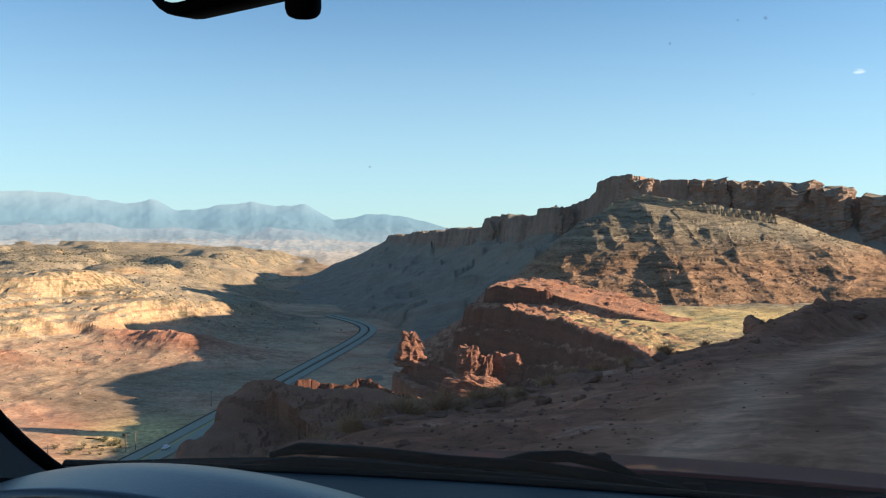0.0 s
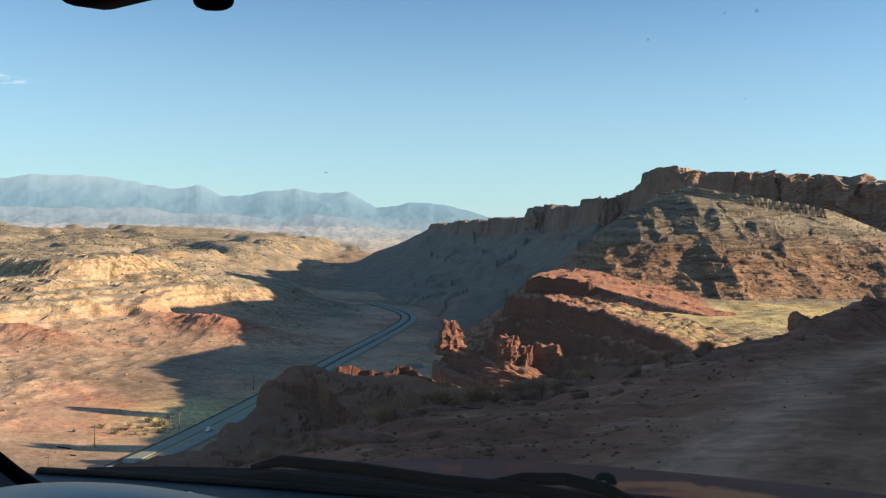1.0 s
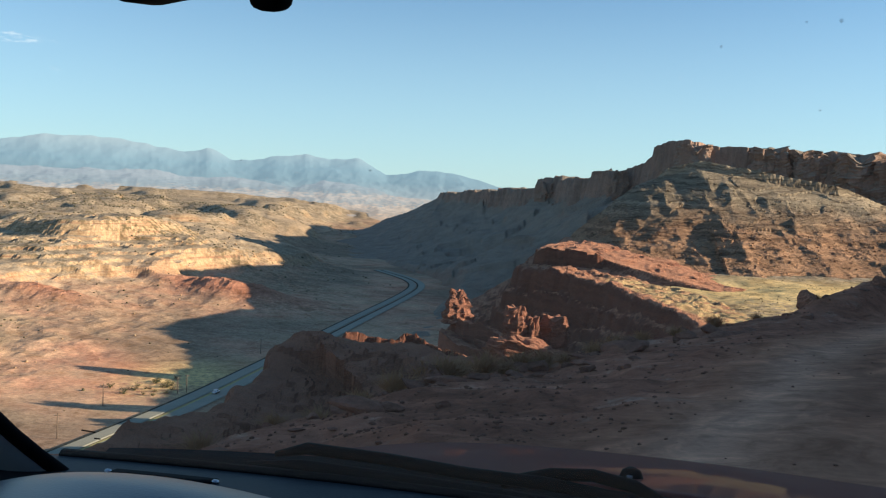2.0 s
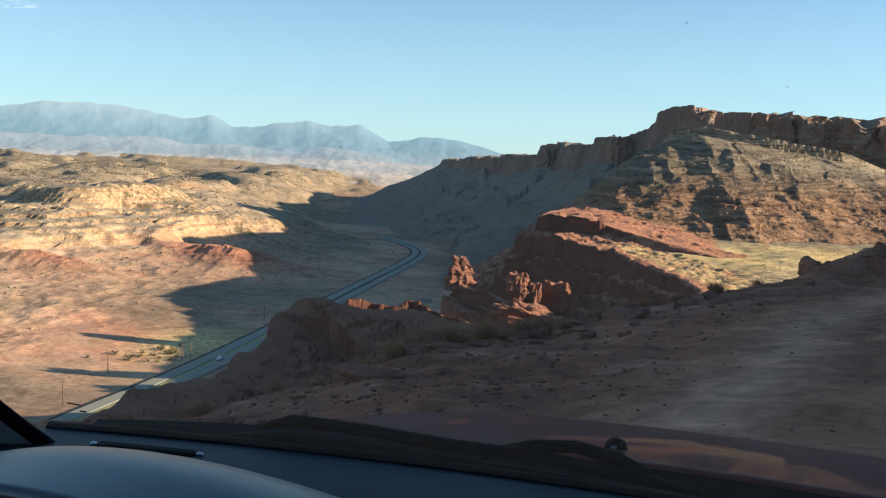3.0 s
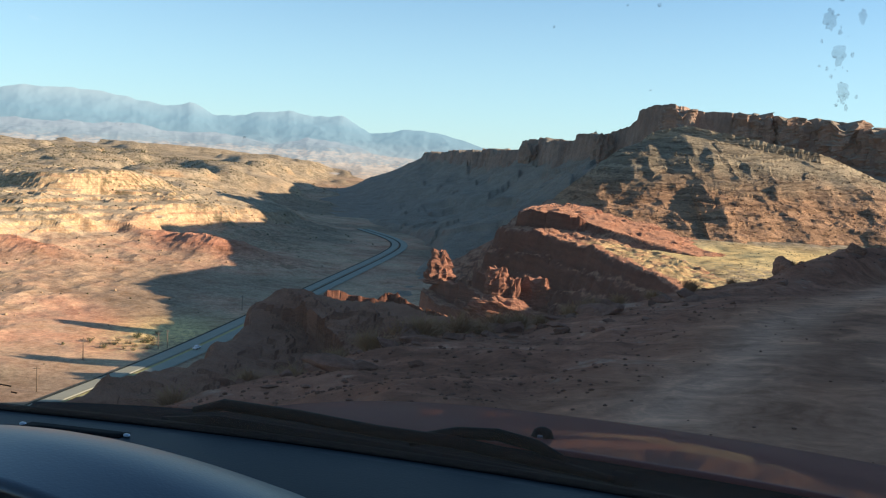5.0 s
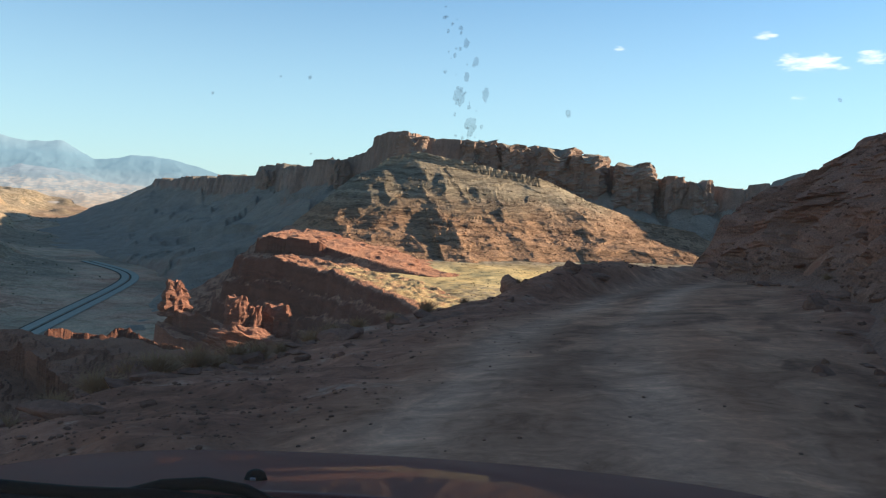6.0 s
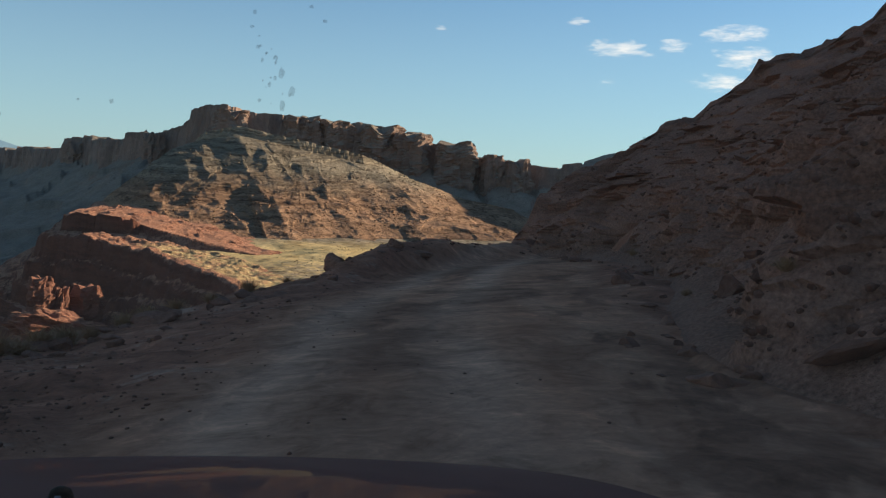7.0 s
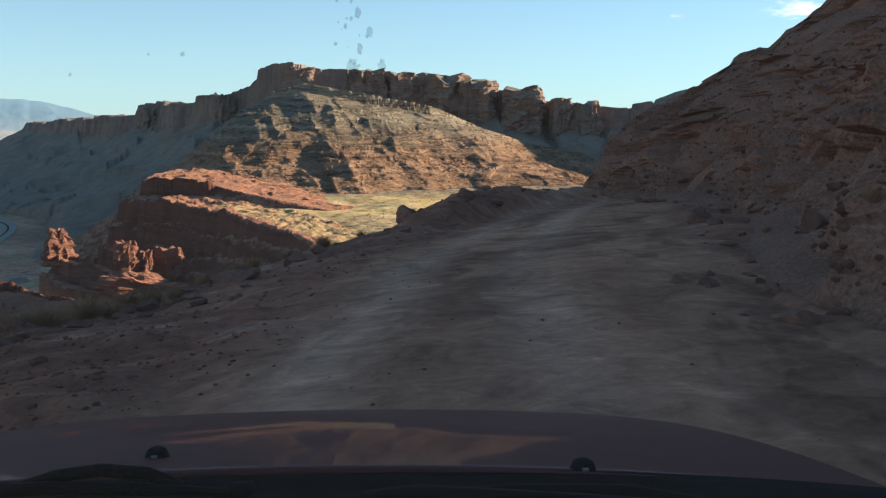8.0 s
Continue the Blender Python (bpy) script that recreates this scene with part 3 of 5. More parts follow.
def rim_land(x, y, rim, reach, power, floor, columns, seed, dip=0.05, notch=0.16, gully=0.07, flute=0.9, lobes=0.0, lean=1.1, ragged=1.0):
    """Land with a cliff along a rim line of (x, y, height, cliff): a top behind it that dips away, the cliff, and rubble before it."""
    d, side, along = to_line(x, y, [(p[0], p[1]) for p in rim])
    stops = np.concatenate([[0], np.cumsum([math.hypot(q[0] - p[0], q[1] - p[1]) for p, q in zip(rim, rim[1:])])])
    zr = np.interp(along, stops, [p[2] for p in rim])
    h = np.interp(along, stops, [p[3] for p in rim])
    out = d * np.where(side == 0, 1, side)
    out = out + ragged * columns * (1.5 * fbm(x, y, 9 * columns, 3, seed) + flute * ridged(x, y, 3.2 * columns, 3, seed + 1))
    if lobes:       # rounded buttresses with clefts between them
        out = out + lobes * (1.2 * np.abs(fbm(x, y, 9 * lobes * 0.45, 2, seed + 7)) - 0.45)
    zr = zr + notch * h * np.round(1.6 * fbm(x, y, 11 * columns, 2, seed + 2)) + 0.05 * h * fbm(x, y, columns * 2, 3, seed + 3)
    h = h * (0.95 + 0.3 * fbm(x, y, 14 * columns, 2, seed + 4))
    face = columns * lean
    top = zr - dip * np.maximum(-out, 0)
    tw = np.clip(out / face, 0, 1)
    wall = zr - h * terrace(tw, 0.34, 0.2, 0.6)
    foot = np.maximum(out - face, 0)
    depth = np.maximum(zr - h - floor, 1)
    slope = floor + depth * (1 - np.clip(foot / (reach * depth), 0, 1)) ** power
    slope = slope + (ridged(x, y, 7 * columns, 3 if lean > 1 else 2, seed + 5) * gully * depth) * np.clip(foot / (10 * columns), 0, 1) * np.clip((slope - floor) / (0.3 * depth), 0, 1)
    return np.where(out < 0, top, np.where(out < face, wall, slope)), out


# the last points are an unseen end, raised to cast shade on the talus
MESA_RIM = [(500, 2800, 12, 34), (-20, 2150, 12, 14), (-112, 2010, 12, 12), (-80, 1930, 13, 18), (49, 1649, 22, 32), (98, 1477, 37, 44), (150, 1300, 40, 42), (182, 1216, 52, 40), (210, 1150, 73, 42), (232, 1130, 79, 34),
            ] + rim_points((13.1, 3.75, 1139, 34), (16.3, 3.7, 1141, 36), (17.5, 3.35, 1142, 36), (18.4, 3.55, 1138, 38), (19.6, 3.25, 1144, 36), (20.1, 3.6, 1134, 38), (22.4, 3.15, 1138, 38), (24.3, 2.9, 1138, 38), (25, 2.5, 1148, 36), (26.1, 2.55, 1138, 36), (27.3, 1.85, 1154, 34), (29.7, 1.68, 1150, 34), (31.2, 1.5, 1156, 34), (33, 1.3, 1165, 34)) + [(700, 955, 40, 34), (780, 930, 70, 34), (900, 800, 95, 34), (1400, 700, 110, 34)]
AZ, RR = np.meshgrid(np.arange(-19, 52, 0.08), np.concatenate([np.arange(640, 1330, 4.0), np.arange(1330, 2900, 14.0)]), indexing="ij")
X, Y = polar(AZ, RR)
mz, mout = rim_land(X, Y, MESA_RIM, 3.5, 2.1, -101, 7.0, 41, notch=0.18, gully=0.02, flute=0.22, lobes=18)
mz = mz - 25 * step(highway_x(Y) - X, -55, -22) * (1 - step(Y, 1250, 1420))
mz = mz + np.where(mout > 10, 1.6 * fbm(X, Y, 34, 4, 47) + 1.2 * ridged(X, Y, 90, 3, 48), 0.8 * fbm(X, Y, 9, 3, 49))
GZ2 = ground_h(X, Y)
mesa = sheet("mesa", X, Y, mz, mat_mesa, keep=mz > GZ2 - 1.0, flat=mout < 9)
tagged(mesa, "long flat-topped mesa with a columned red sandstone cliff above shaded talus", "mesa")

CAP_RIM = [(150, 1330, 12, 4), (172, 1160, 22, 5), (168, 960, 28, 6)] + rim_points((10.7, 2.35, 850, 8), (12.7, 2.85, 858, 9), (14, 2.6, 856, 9), (17, 2.05, 862, 9), (20.4, 1.6, 876, 10), (21.2, 1.25, 896, 5), (23.5, 0.2, 940, 4), (27, -0.9, 1012, 3), (34, -2.0, 1160, 2))
AZ, RR = np.meshgrid(np.arange(-4, 44, 0.075), np.arange(470, 1180, 1.9), indexing="ij")
X, Y = polar(AZ, RR)
GX_CONE, GY_CONE = X, Y
cz, cout = rim_land(X, Y, CAP_RIM, 3.7, 1.7, -57, 4.0, 51, notch=0.12, gully=0.03, flute=0.15, lean=0.9, ragged=0.18)
warp = 3.5 * fbm(X, Y, 140, 2, 54) + 0.02 * (X - 250)
below = np.clip((cout - 30) / 60, 0, 1)
_, _, run_c = to_line(X, Y, [(p[0], p[1]) for p in CAP_RIM])
cz = cz - below * (6.0 * np.maximum(ridged(run_c + 0.35 * cout, cout * 0.07, 95, 2, 57), 0) ** 1.5 + 0.5 * np.maximum(ridged(run_c + 0.2 * cout, cout * 0.08, 28, 2, 59), 0))
lower = 0.35 + 0.65 * step(-cz, -20, 10)
cz = cz + below * lower * 0.18 * (terrace(cz + warp, 6.6, 0.13) - cz - warp)
wob2 = warp + 1.2 * fbm(X, Y, 110, 2, 58)
cz = cz + below * lower * 0.13 * (terrace(cz + wob2, 2.6, 0.24) - cz - wob2) + (0.7 * fbm(X, Y, 8, 4, 56, 0.7) + 0.6 * ridged(X, Y, 13, 3, 55)) * below
cz = cz + 4.5 * fbm(X, Y, 55, 3, 53) * step(-cz, 22, 45) * below
GZ2 = ground_h(X, Y)
west = np.clip((72 + (Y - 646) * 0.30 - X) / 90, 0, 1.6)
cz = cz - 38 * west - 70 * step(wall_x(Y) - X, -14, 2) * (1 - step(Y, 640, 760))
cone = sheet("banded_slope", X, Y, cz, mat_cone, keep=cz > GZ2 - 1.0, smooth=False)
tagged(cone, "steep tan and red slope of layered ledges below the mesa", "hill")

LOW_RIM = rim_points((5.2, -1.6, 880, 10), (3.6, -2.9, 730, 26), (1.7, -4.2, 620, 40), (1.75, -4.25, 592, 44), (3.8, -4.25, 560, 44), (7.3, -5.05, 490, 36), (10.7, -6.1, 415, 27), (13.1, -7.2, 370, 19), (14.9, -8.0, 345, 14), (19, -9.5, 320, 9), (30, -11.5, 300, 6))
AZ, RR = np.meshgrid(np.arange(-8, 30, 0.065), np.arange(340, 800, 1.8), indexing="ij")
X, Y = polar(AZ, RR)
bz, bout = rim_land(X, Y, LOW_RIM, 1.9, 1.7, -101, 3.2, 61, dip=0.03, notch=0.02, gully=0.03, flute=0.15, lean=5.5)
hz, hout = rim_land(X, Y, rim_points((6.5, -2.2, 800, 8), (3.6, -2.75, 640, 12), (2.7, -3.1, 605, 14), (3.5, -2.8, 598, 13), (4.6, -2.95, 592, 12), (6.6, -3.15, 570, 13), (7.1, -3.5, 572, 6), (8.5, -3.9, 560, 2.5), (10, -4.25, 545, 1.5), (14, -5.1, 520, 1), (17, -5.9, 515, 0.8)), 2.2, 1.5, -50, 2.6, 66, dip=0.10, notch=0.12, flute=0.12)
tilted = -27.5 - 0.155 * (X - 37) + 0.035 * (Y - 604) + 3.0 * fbm(X, Y, 26, 5, 60, 0.6)
tilted = terrace(tilted + 2.0 * fbm(X, Y, 60, 2, 63), 3.4, 0.2, 0.6) + 0.8 * ridged(X, Y, 12, 3, 62)
hz = np.where(hout < 0, hz + (tilted - hz) * step(-hout, 2, 16), hz)
hz = hz + 1.4 * fbm(X, Y, 16, 4, 67) * (hout > 2)
bz = np.where(bout > 4, terrace(bz + 1.5 * fbm(X, Y, 40, 2, 68), 6.0, 0.3, 0.15), bz) + 0.45 * fbm(X, Y, 8, 4, 69)
bz = bz - 30 * step(-bout, 34, 62) * step(AZ, 6, 9)
bz = np.maximum(bz, np.where(bout < 2, hz, -200))
GZ2 = ground_h(X, Y)
g_top = step(AZ + 2.5 * fbm(X, Y, 40, 3, 64), 6.0, 9.5) * (1 - step(bout, -7, -2)) * (1 - step(-hout, -26, -8))
butte = sheet("red_butte", X, Y, bz, mat_butte, keep=bz > GZ2 - 0.8, attrs=[("grass", g_top)], smooth=False)
tagged(butte, "tilted red sandstone wall with sunlit top and shaded cliff", "butte")

SPUR_RIM = [(75, 60, -12, 12)] + rim_points((10, -9.6, 112, 12), (-1.3, -10.2, 126, 12), (-4.6, -9.35, 138, 14), (-6.8, -9.55, 143, 14), (-10, -8.8, 150, 16), (-11.8, -8.7, 150, 16), (-13.9, -10.0, 146, 16), (-14.6, -11.4, 138, 14), (-16.7, -12.4, 124, 14), (-18, -13.7, 112, 12), (-21, -14.2, 95, 12), (-32, -20, 75, 10))
AZ, RR = np.meshgrid(np.arange(-40, 26, 0.13), np.arange(30, 260, 0.85), indexing="ij")
X, Y = polar(AZ, RR)
sz, sout = rim_land(X, Y, SPUR_RIM, 2.0, 1.7, -101, 1.8, 71, notch=0.05, flute=0.3, lean=4.0)
dip = np.maximum(-sout, 0)
sz = sz - np.where(sout < 0, 0.09 * dip - (0.9 * fbm(X, Y, 7, 4, 75) + 0.5 * np.round(2.5 * fbm(X, Y, 5, 2, 76))) * step(dip, 1, 6), 0)
GZ2 = ground_h(X, Y)
spur = sheet("rock_spur", X, Y, sz, mat_outcrop, keep=sz > GZ2 - 0.6, smooth=False)
tagged(spur, "dark shaded rock spur with a sloping top and steep end", "rock outcrop")

RIDGE_RIM = rim_points((-9.6, -13.0, 330, 5), (-9.7, -9.6, 300, 5), (-9.3, -8.95, 292, 7), (-7.6, -9.2, 294, 6), (-6.0, -9.35, 294, 6), (-5.3, -8.95, 296, 8), (-4.6, -8.95, 296, 8), (-3.6, -9.3, 292, 7), (-1.6, -10.1, 285, 7), (3, -11.6, 262, 6))
AZ, RR = np.meshgrid(np.arange(-10.3, 6, 0.08), np.arange(225, 340, 0.8), indexing="ij")
X, Y = polar(AZ, RR)
rz, rout = rim_land(X, Y, RIDGE_RIM, 1.5, 1.5, -101, 1.2, 131, dip=0.55, notch=0.14, flute=0.5)
rz = rz + 0.8 * fbm(X, Y, 5, 4, 133)
GZ2 = ground_h(X, Y)
ridge = sheet("rock_ridge", X, Y, rz, mat_red, keep=rz > GZ2 - 0.6, smooth=False)
tagged(ridge, "low red rock ridge with a ragged sunlit crest", "rock ridge")


# ---- rocks that stand by themselves ----
def mesh_thing(name, bm, material, parent=None, label="", smooth=True):
    me = bpy.data.meshes.new(name)
    for f in bm.faces:
        f.smooth = smooth
    bm.to_mesh(me)
    bm.free()
    me.materials.append(material)
    ob = new(name, me)
    ob.parent = parent
    return tagged(ob, label)


def part(name, bm, material, parent, label=""):
    return mesh_thing(name, bm, material, parent, label)


def tower_bm(w, d, h, seed, rings=30, sides=34, taper=0.45, lump=0.22, beds=1.0):
    """A bedded rock tower: squarish, with ledges, joints and a broken top."""
    bm = bmesh.new()
    rows = []
    rnd = random.Random(seed)
    off = rnd.random() * 90
    for i in range(rings + 1):
        t = i / rings
        bed = beds * (0.10 * round(2.5 * noise.noise((off, 0, t * 7))) / 2.5 + 0.07 * noise.noise((off, 3, t * 22)))
        row = []
        for k in range(sides):
            a = 2 * math.pi * k / sides
            p = Vector((math.cos(a), math.sin(a), 0))
            square = 1 / max(abs(p.x), abs(p.y)) ** 0.55
            n = noise.fractal(Vector((p.x * 1.5 + off, p.y * 1.5, t * 2.0)), 0.75, 2.1, 6)
            joint = -0.24 * max(0.0, noise.noise((p.x * 4.5 + off, p.y * 4.5, t * 0.8)) - 0.05)
            block = 0.085 * round(3 * noise.noise((p.x * 3 + off, p.y * 3 + 7, t * 5)))
            size = (1 - taper * t ** 1.5 + bed) * square * (1 + 0.7 * lump * n + joint + block) * rnd.uniform(0.95, 1.05)
            broken = 1 - 0.20 * t ** 2 * max(0.0, 0.25 + 1.4 * noise.noise((p.x * 1.3 + off, p.y * 1.3, 20)))
            row.append(bm.verts.new((p.x * size * w / 2, p.y * size * d / 2, t * h * broken)))
        rows.append(row)
    for a, b in zip(rows, rows[1:]):
        for k in range(sides):
            j = (k + 1) % sides
            bm.faces.new((a[k], a[j], b[j], b[k]))
    peak = bm.verts.new(sum((v.co for v in rows[-1]), Vector()) / sides)
    for k in range(sides):
        bm.faces.new((rows[-1][k], rows[-1][(k + 1) % sides], peak))
    bm.faces.new(rows[0][::-1])
    return bm


def boulder_bm(size, seed, detail=3, squash=(1, 1, 0.7), rough=0.35, cut=0.33):
    bm = bmesh.new()
    bmesh.ops.create_icosphere(bm, subdivisions=detail, radius=0.5)
    rnd = random.Random(seed)
    off = Vector((rnd.random() * 50, rnd.random() * 50, rnd.random() * 50))
    cuts = [Vector((rnd.uniform(-1, 1), rnd.uniform(-1, 1), rnd.uniform(-0.6, 1))).normalized() for _ in range(7)]
    for v in bm.verts:
        p = v.co.copy()
        for c in cuts:
            over = p.dot(c) - cut
            if over > 0:
                p -= c * over * (0.85 if cut > 0.3 else 0.96)
        p *= 1 + rough * 0.5 * noise.fractal(p * 3 + off, 0.8, 2.0, 4)
        v.co = Vector((p.x * squash[0], p.y * squash[1], p.z * squash[2])) * size
    return bm


def at(az, d):
    """The place on the ground d metres off in the direction az (degrees from the y axis)."""
    x, y = polar(az, d)
    return x, y, float(ground_h(np.array([x]), np.array([y]))[0])


def tower(name, az, dist, top_el, w, d, h, seed, label, category, material, turn=0, taper=0.45, lump=0.22, beds=1.0):
    ob = mesh_thing(name, tower_bm(w, d, h, seed, taper=taper, lump=lump, beds=beds), material, smooth=False)
    x, y = polar(az, dist)
    ob.matrix_world = pose(x, y, EYE + dist * math.tan(radians(top_el)) - h, 0, 0, turn)
    return tagged(ob, label, category)


PINN_RIM = rim_points((2.5, -10.45, 540, 10), (0.6, -9.85, 515, 16), (-0.8, -9.35, 485, 18), (-1.4, -7.85, 472, 18), (-2.1, -7.35, 468, 18), (-2.7, -8.05, 470, 16), (-3.4, -8.65, 455, 22), (-2, -9.45, 435, 22), (0, -9.85, 425, 18), (0.8, -10.05, 405, 12), (1.1, -9.05, 402, 12), (1.35, -8.65, 400, 12), (1.9, -8.85, 397, 10), (2.2, -9.65, 397, 8), (2.8, -9.75, 398, 8), (3.3, -9.35, 402, 8), (4.7, -9.25, 405, 8), (5, -9.95, 410, 8), (7, -10.10, 380, 8), (8.7, -9.40, 360, 8), (9.6, -8.90, 355, 10), (10.4, -9.90, 345, 8), (20, -12.10, 310, 6))
AZ, RR = np.meshgrid(np.arange(-8, 20, 0.05), np.arange(300, 560, 1.1), indexing="ij")
X, Y = polar(AZ, RR)
fz, fout = rim_land(X, Y, PINN_RIM, 2.4, 1.5, -101, 1.6, 101, dip=0.25, notch=0.15, gully=0.06, flute=0.18)
fz = np.where(fout > 2, terrace(fz + fbm(X, Y, 20, 2, 103), 3.2, 0.3, 0.3), fz) + 0.5 * fbm(X, Y, 4, 4, 104)
GZ2 = ground_h(X, Y)
fins = sheet("red_fin_wall", X, Y, fz, mat_fin, keep=fz > GZ2 - 0.3, smooth=False)
tagged(fins, "ragged red sandstone fins and blocks, their tops in the sun", "rock formation")
tower("rock_pinnacle", -2.1, 466, -5.85, 15, 11, 18, 3, "slim red sandstone pinnacle with a sunlit side", "rock pinnacle", mat_fin, 20, 0.45, 0.2)
tower("rock_tower", 1.6, 394, -6.7, 11, 8, 22, 5, "blocky red sandstone tower catching the sun", "rock tower", mat_fin, 10, 0.2, 0.2)
tower("rock_tower", 2.75, 394, -7.35, 6, 5, 18, 6, "small red sandstone tower beside the larger one", "rock tower", mat_fin, 30, 0.25, 0.2)
tower("rock_tower", 4.1, 400, -7.15, 13, 7, 18, 8, "wide red sandstone block in the sun", "rock tower", mat_fin, -15, 0.2, 0.2)
mound = mesh_thing("rock_mound", boulder_bm(34, 9, 5, (1.0, 0.5, 0.42), 0.9, 0.3), mat_fin, smooth=False)
mx, my = polar(2.3, 372)
mound.matrix_world = pose(mx, my, EYE + 372 * math.tan(radians(-8.9)) - 6.0, 0, 0, -12)
tagged(mound, "low red rock mound with a sunlit ragged top", "rock mound")

# buttresses that stand out from the mesa's cliff
for az, top_el, wide, seed in ((12.15, 3.80, 46, 11), (16.5, 3.80, 50, 12), (18.9, 3.60, 46, 13), (21.4, 3.52, 62, 14), (23.5, 3.22, 58, 15), (26.4, 2.72, 66, 16), (28.7, 1.98, 40, 17), (30.2, 1.85, 44, 18), (7.6, 2.1, 34, 19), (3.2, 1.28, 36, 20)):
    reach_ = {7.6: 1225, 3.2: 1500}.get(az, 1136)
    tower("rock_buttress", az, reach_, top_el, wide, wide * 0.8, 62, seed, "rounded sandstone buttress standing out from the mesa's cliff", "rock buttress", mat_mesa, 15 * seed, 0.14, 0.3, 0.25)

# boulders on the shelf's edge
for name, az, d, size, seed, squash, label in (
        ("boulder", 19.1, 28.5, 0.9, 1, (1, 0.9, 0.72), "dark rounded boulder on the edge of the shelf road"),
        ("boulder", 22.9, 29.8, 0.6, 2, (0.9, 1.0, 0.95), "squat dark boulder at the bend of the dirt road"),
        ("boulder", 24.6, 30.5, 0.7, 3, (1.3, 1, 0.4), "low dark rock at the bend of the dirt road")):
    ob = mesh_thing(name, boulder_bm(size, seed, 3, squash), mat_near)
    x, y, z = at(az, d)
    ob.matrix_world = pose(x, y, z + 0.10 * size, 0, 0, 40 * seed)
    tagged(ob, label, "boulder")


# ---- the highway ----
m = Mat("asphalt", 0.85)
m.colour(m.mix(m.noise(0.12, 4), (0.28, 0.262, 0.195), (0.37, 0.35, 0.262)))
mat_asphalt = m.m
m = Mat("dark_verge", 0.95)
m.colour(m.mix(m.noise(0.4, 5), (0.035, 0.035, 0.025), (0.08, 0.07, 0.045)))
mat_verge = m.m
m = Mat("dry_grass", 0.95)
m.colour(m.mix(m.noise(0.25, 5), (0.36, 0.30, 0.12), (0.56, 0.46, 0.20)))
mat_dry = m.m


def ribbon(name, offset, width, lift, y0, y1, material, stepm=8.0, parent=None, thick=0.3):
    ys = np.arange(y0, y1 + 0.1, stepm)
    xs = highway_x(ys)
    dx = np.gradient(xs, ys)
    nx, ny = 1 / np.hypot(1, dx), -dx / np.hypot(1, dx)
    rows = []
    for o, drop in ((-width / 2 - 0.6, -thick), (-width / 2, 0), (width / 2, 0), (width / 2 + 0.6, -thick)):
        rows.append((xs + nx * (offset + o), ys + ny * (offset + o), np.full(len(ys), -100 + lift + drop)))
    X, Y, Z = (np.stack([r[k] for r in rows], 1) for k in range(3))
    return sheet(name, X, Y, Z, material, parent=parent, smooth=False)


highway = tagged(new("highway"), "divided asphalt highway along the valley floor", "road", kind="structure")
for side_ in (-5.0, 5.0):
    ribbon("carriageway", side_, 6.6, 0.75, 150, 1190, mat_asphalt, parent=highway)
    ribbon("ditch", side_ - 4.4, 1.1, 0.62, 150, 1190, mat_verge, parent=highway)
ribbon("median", 1.0, 2.2, 0.66, 150, 600, mat_dry, parent=highway)


# ---- the far country: bluish mountains and pale broken mesas ----
def backdrop(name, d0, d1, az0, az1, crest, low, rough, seed, colours, label, glow, mottle, fine=1.0):
    """Far land; the haze of the air is put into its colours and glow."""
    AZ, RR = np.meshgrid(np.arange(az0, az1, 0.06), np.linspace(d0, d1, 46), indexing="ij")
    X, Y = polar(AZ, RR)
    t = (RR - d0) / (d1 - d0)
    crest_at = sum(crest(AZ + o) for o in (-0.15, 0, 0.15)) / 3 + 0.05 * fbm(AZ, AZ * 0, 0.8, 4, seed + 4)
    top = np.tan(np.radians(crest_at))
    lo = np.tan(np.radians(low))
    el = lo + (top - lo) * np.clip(t, 0, 1) ** 1.15
    el = el + rough * np.radians(1) * (ridged(X, Y, 330, 5, seed) * 0.6 + fbm(X, Y, 90, 4, seed + 1) * 0.3) * np.sin(np.pi * np.clip(t, 0, 1)) ** 0.7
    el = el + 0.16 * rough * np.radians(1) * fbm(X, Y, 60, 3, seed + 2)
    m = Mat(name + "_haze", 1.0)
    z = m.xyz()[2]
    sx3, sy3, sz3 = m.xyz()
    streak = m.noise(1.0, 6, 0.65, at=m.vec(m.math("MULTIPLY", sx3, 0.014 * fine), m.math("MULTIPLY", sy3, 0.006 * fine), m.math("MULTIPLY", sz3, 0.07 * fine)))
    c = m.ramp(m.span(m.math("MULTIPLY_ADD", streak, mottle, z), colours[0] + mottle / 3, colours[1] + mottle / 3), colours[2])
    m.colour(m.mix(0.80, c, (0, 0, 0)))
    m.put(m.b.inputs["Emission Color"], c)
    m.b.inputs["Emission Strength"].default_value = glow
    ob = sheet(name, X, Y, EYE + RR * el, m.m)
    return tagged(ob, label, "mountains", kind="structure")


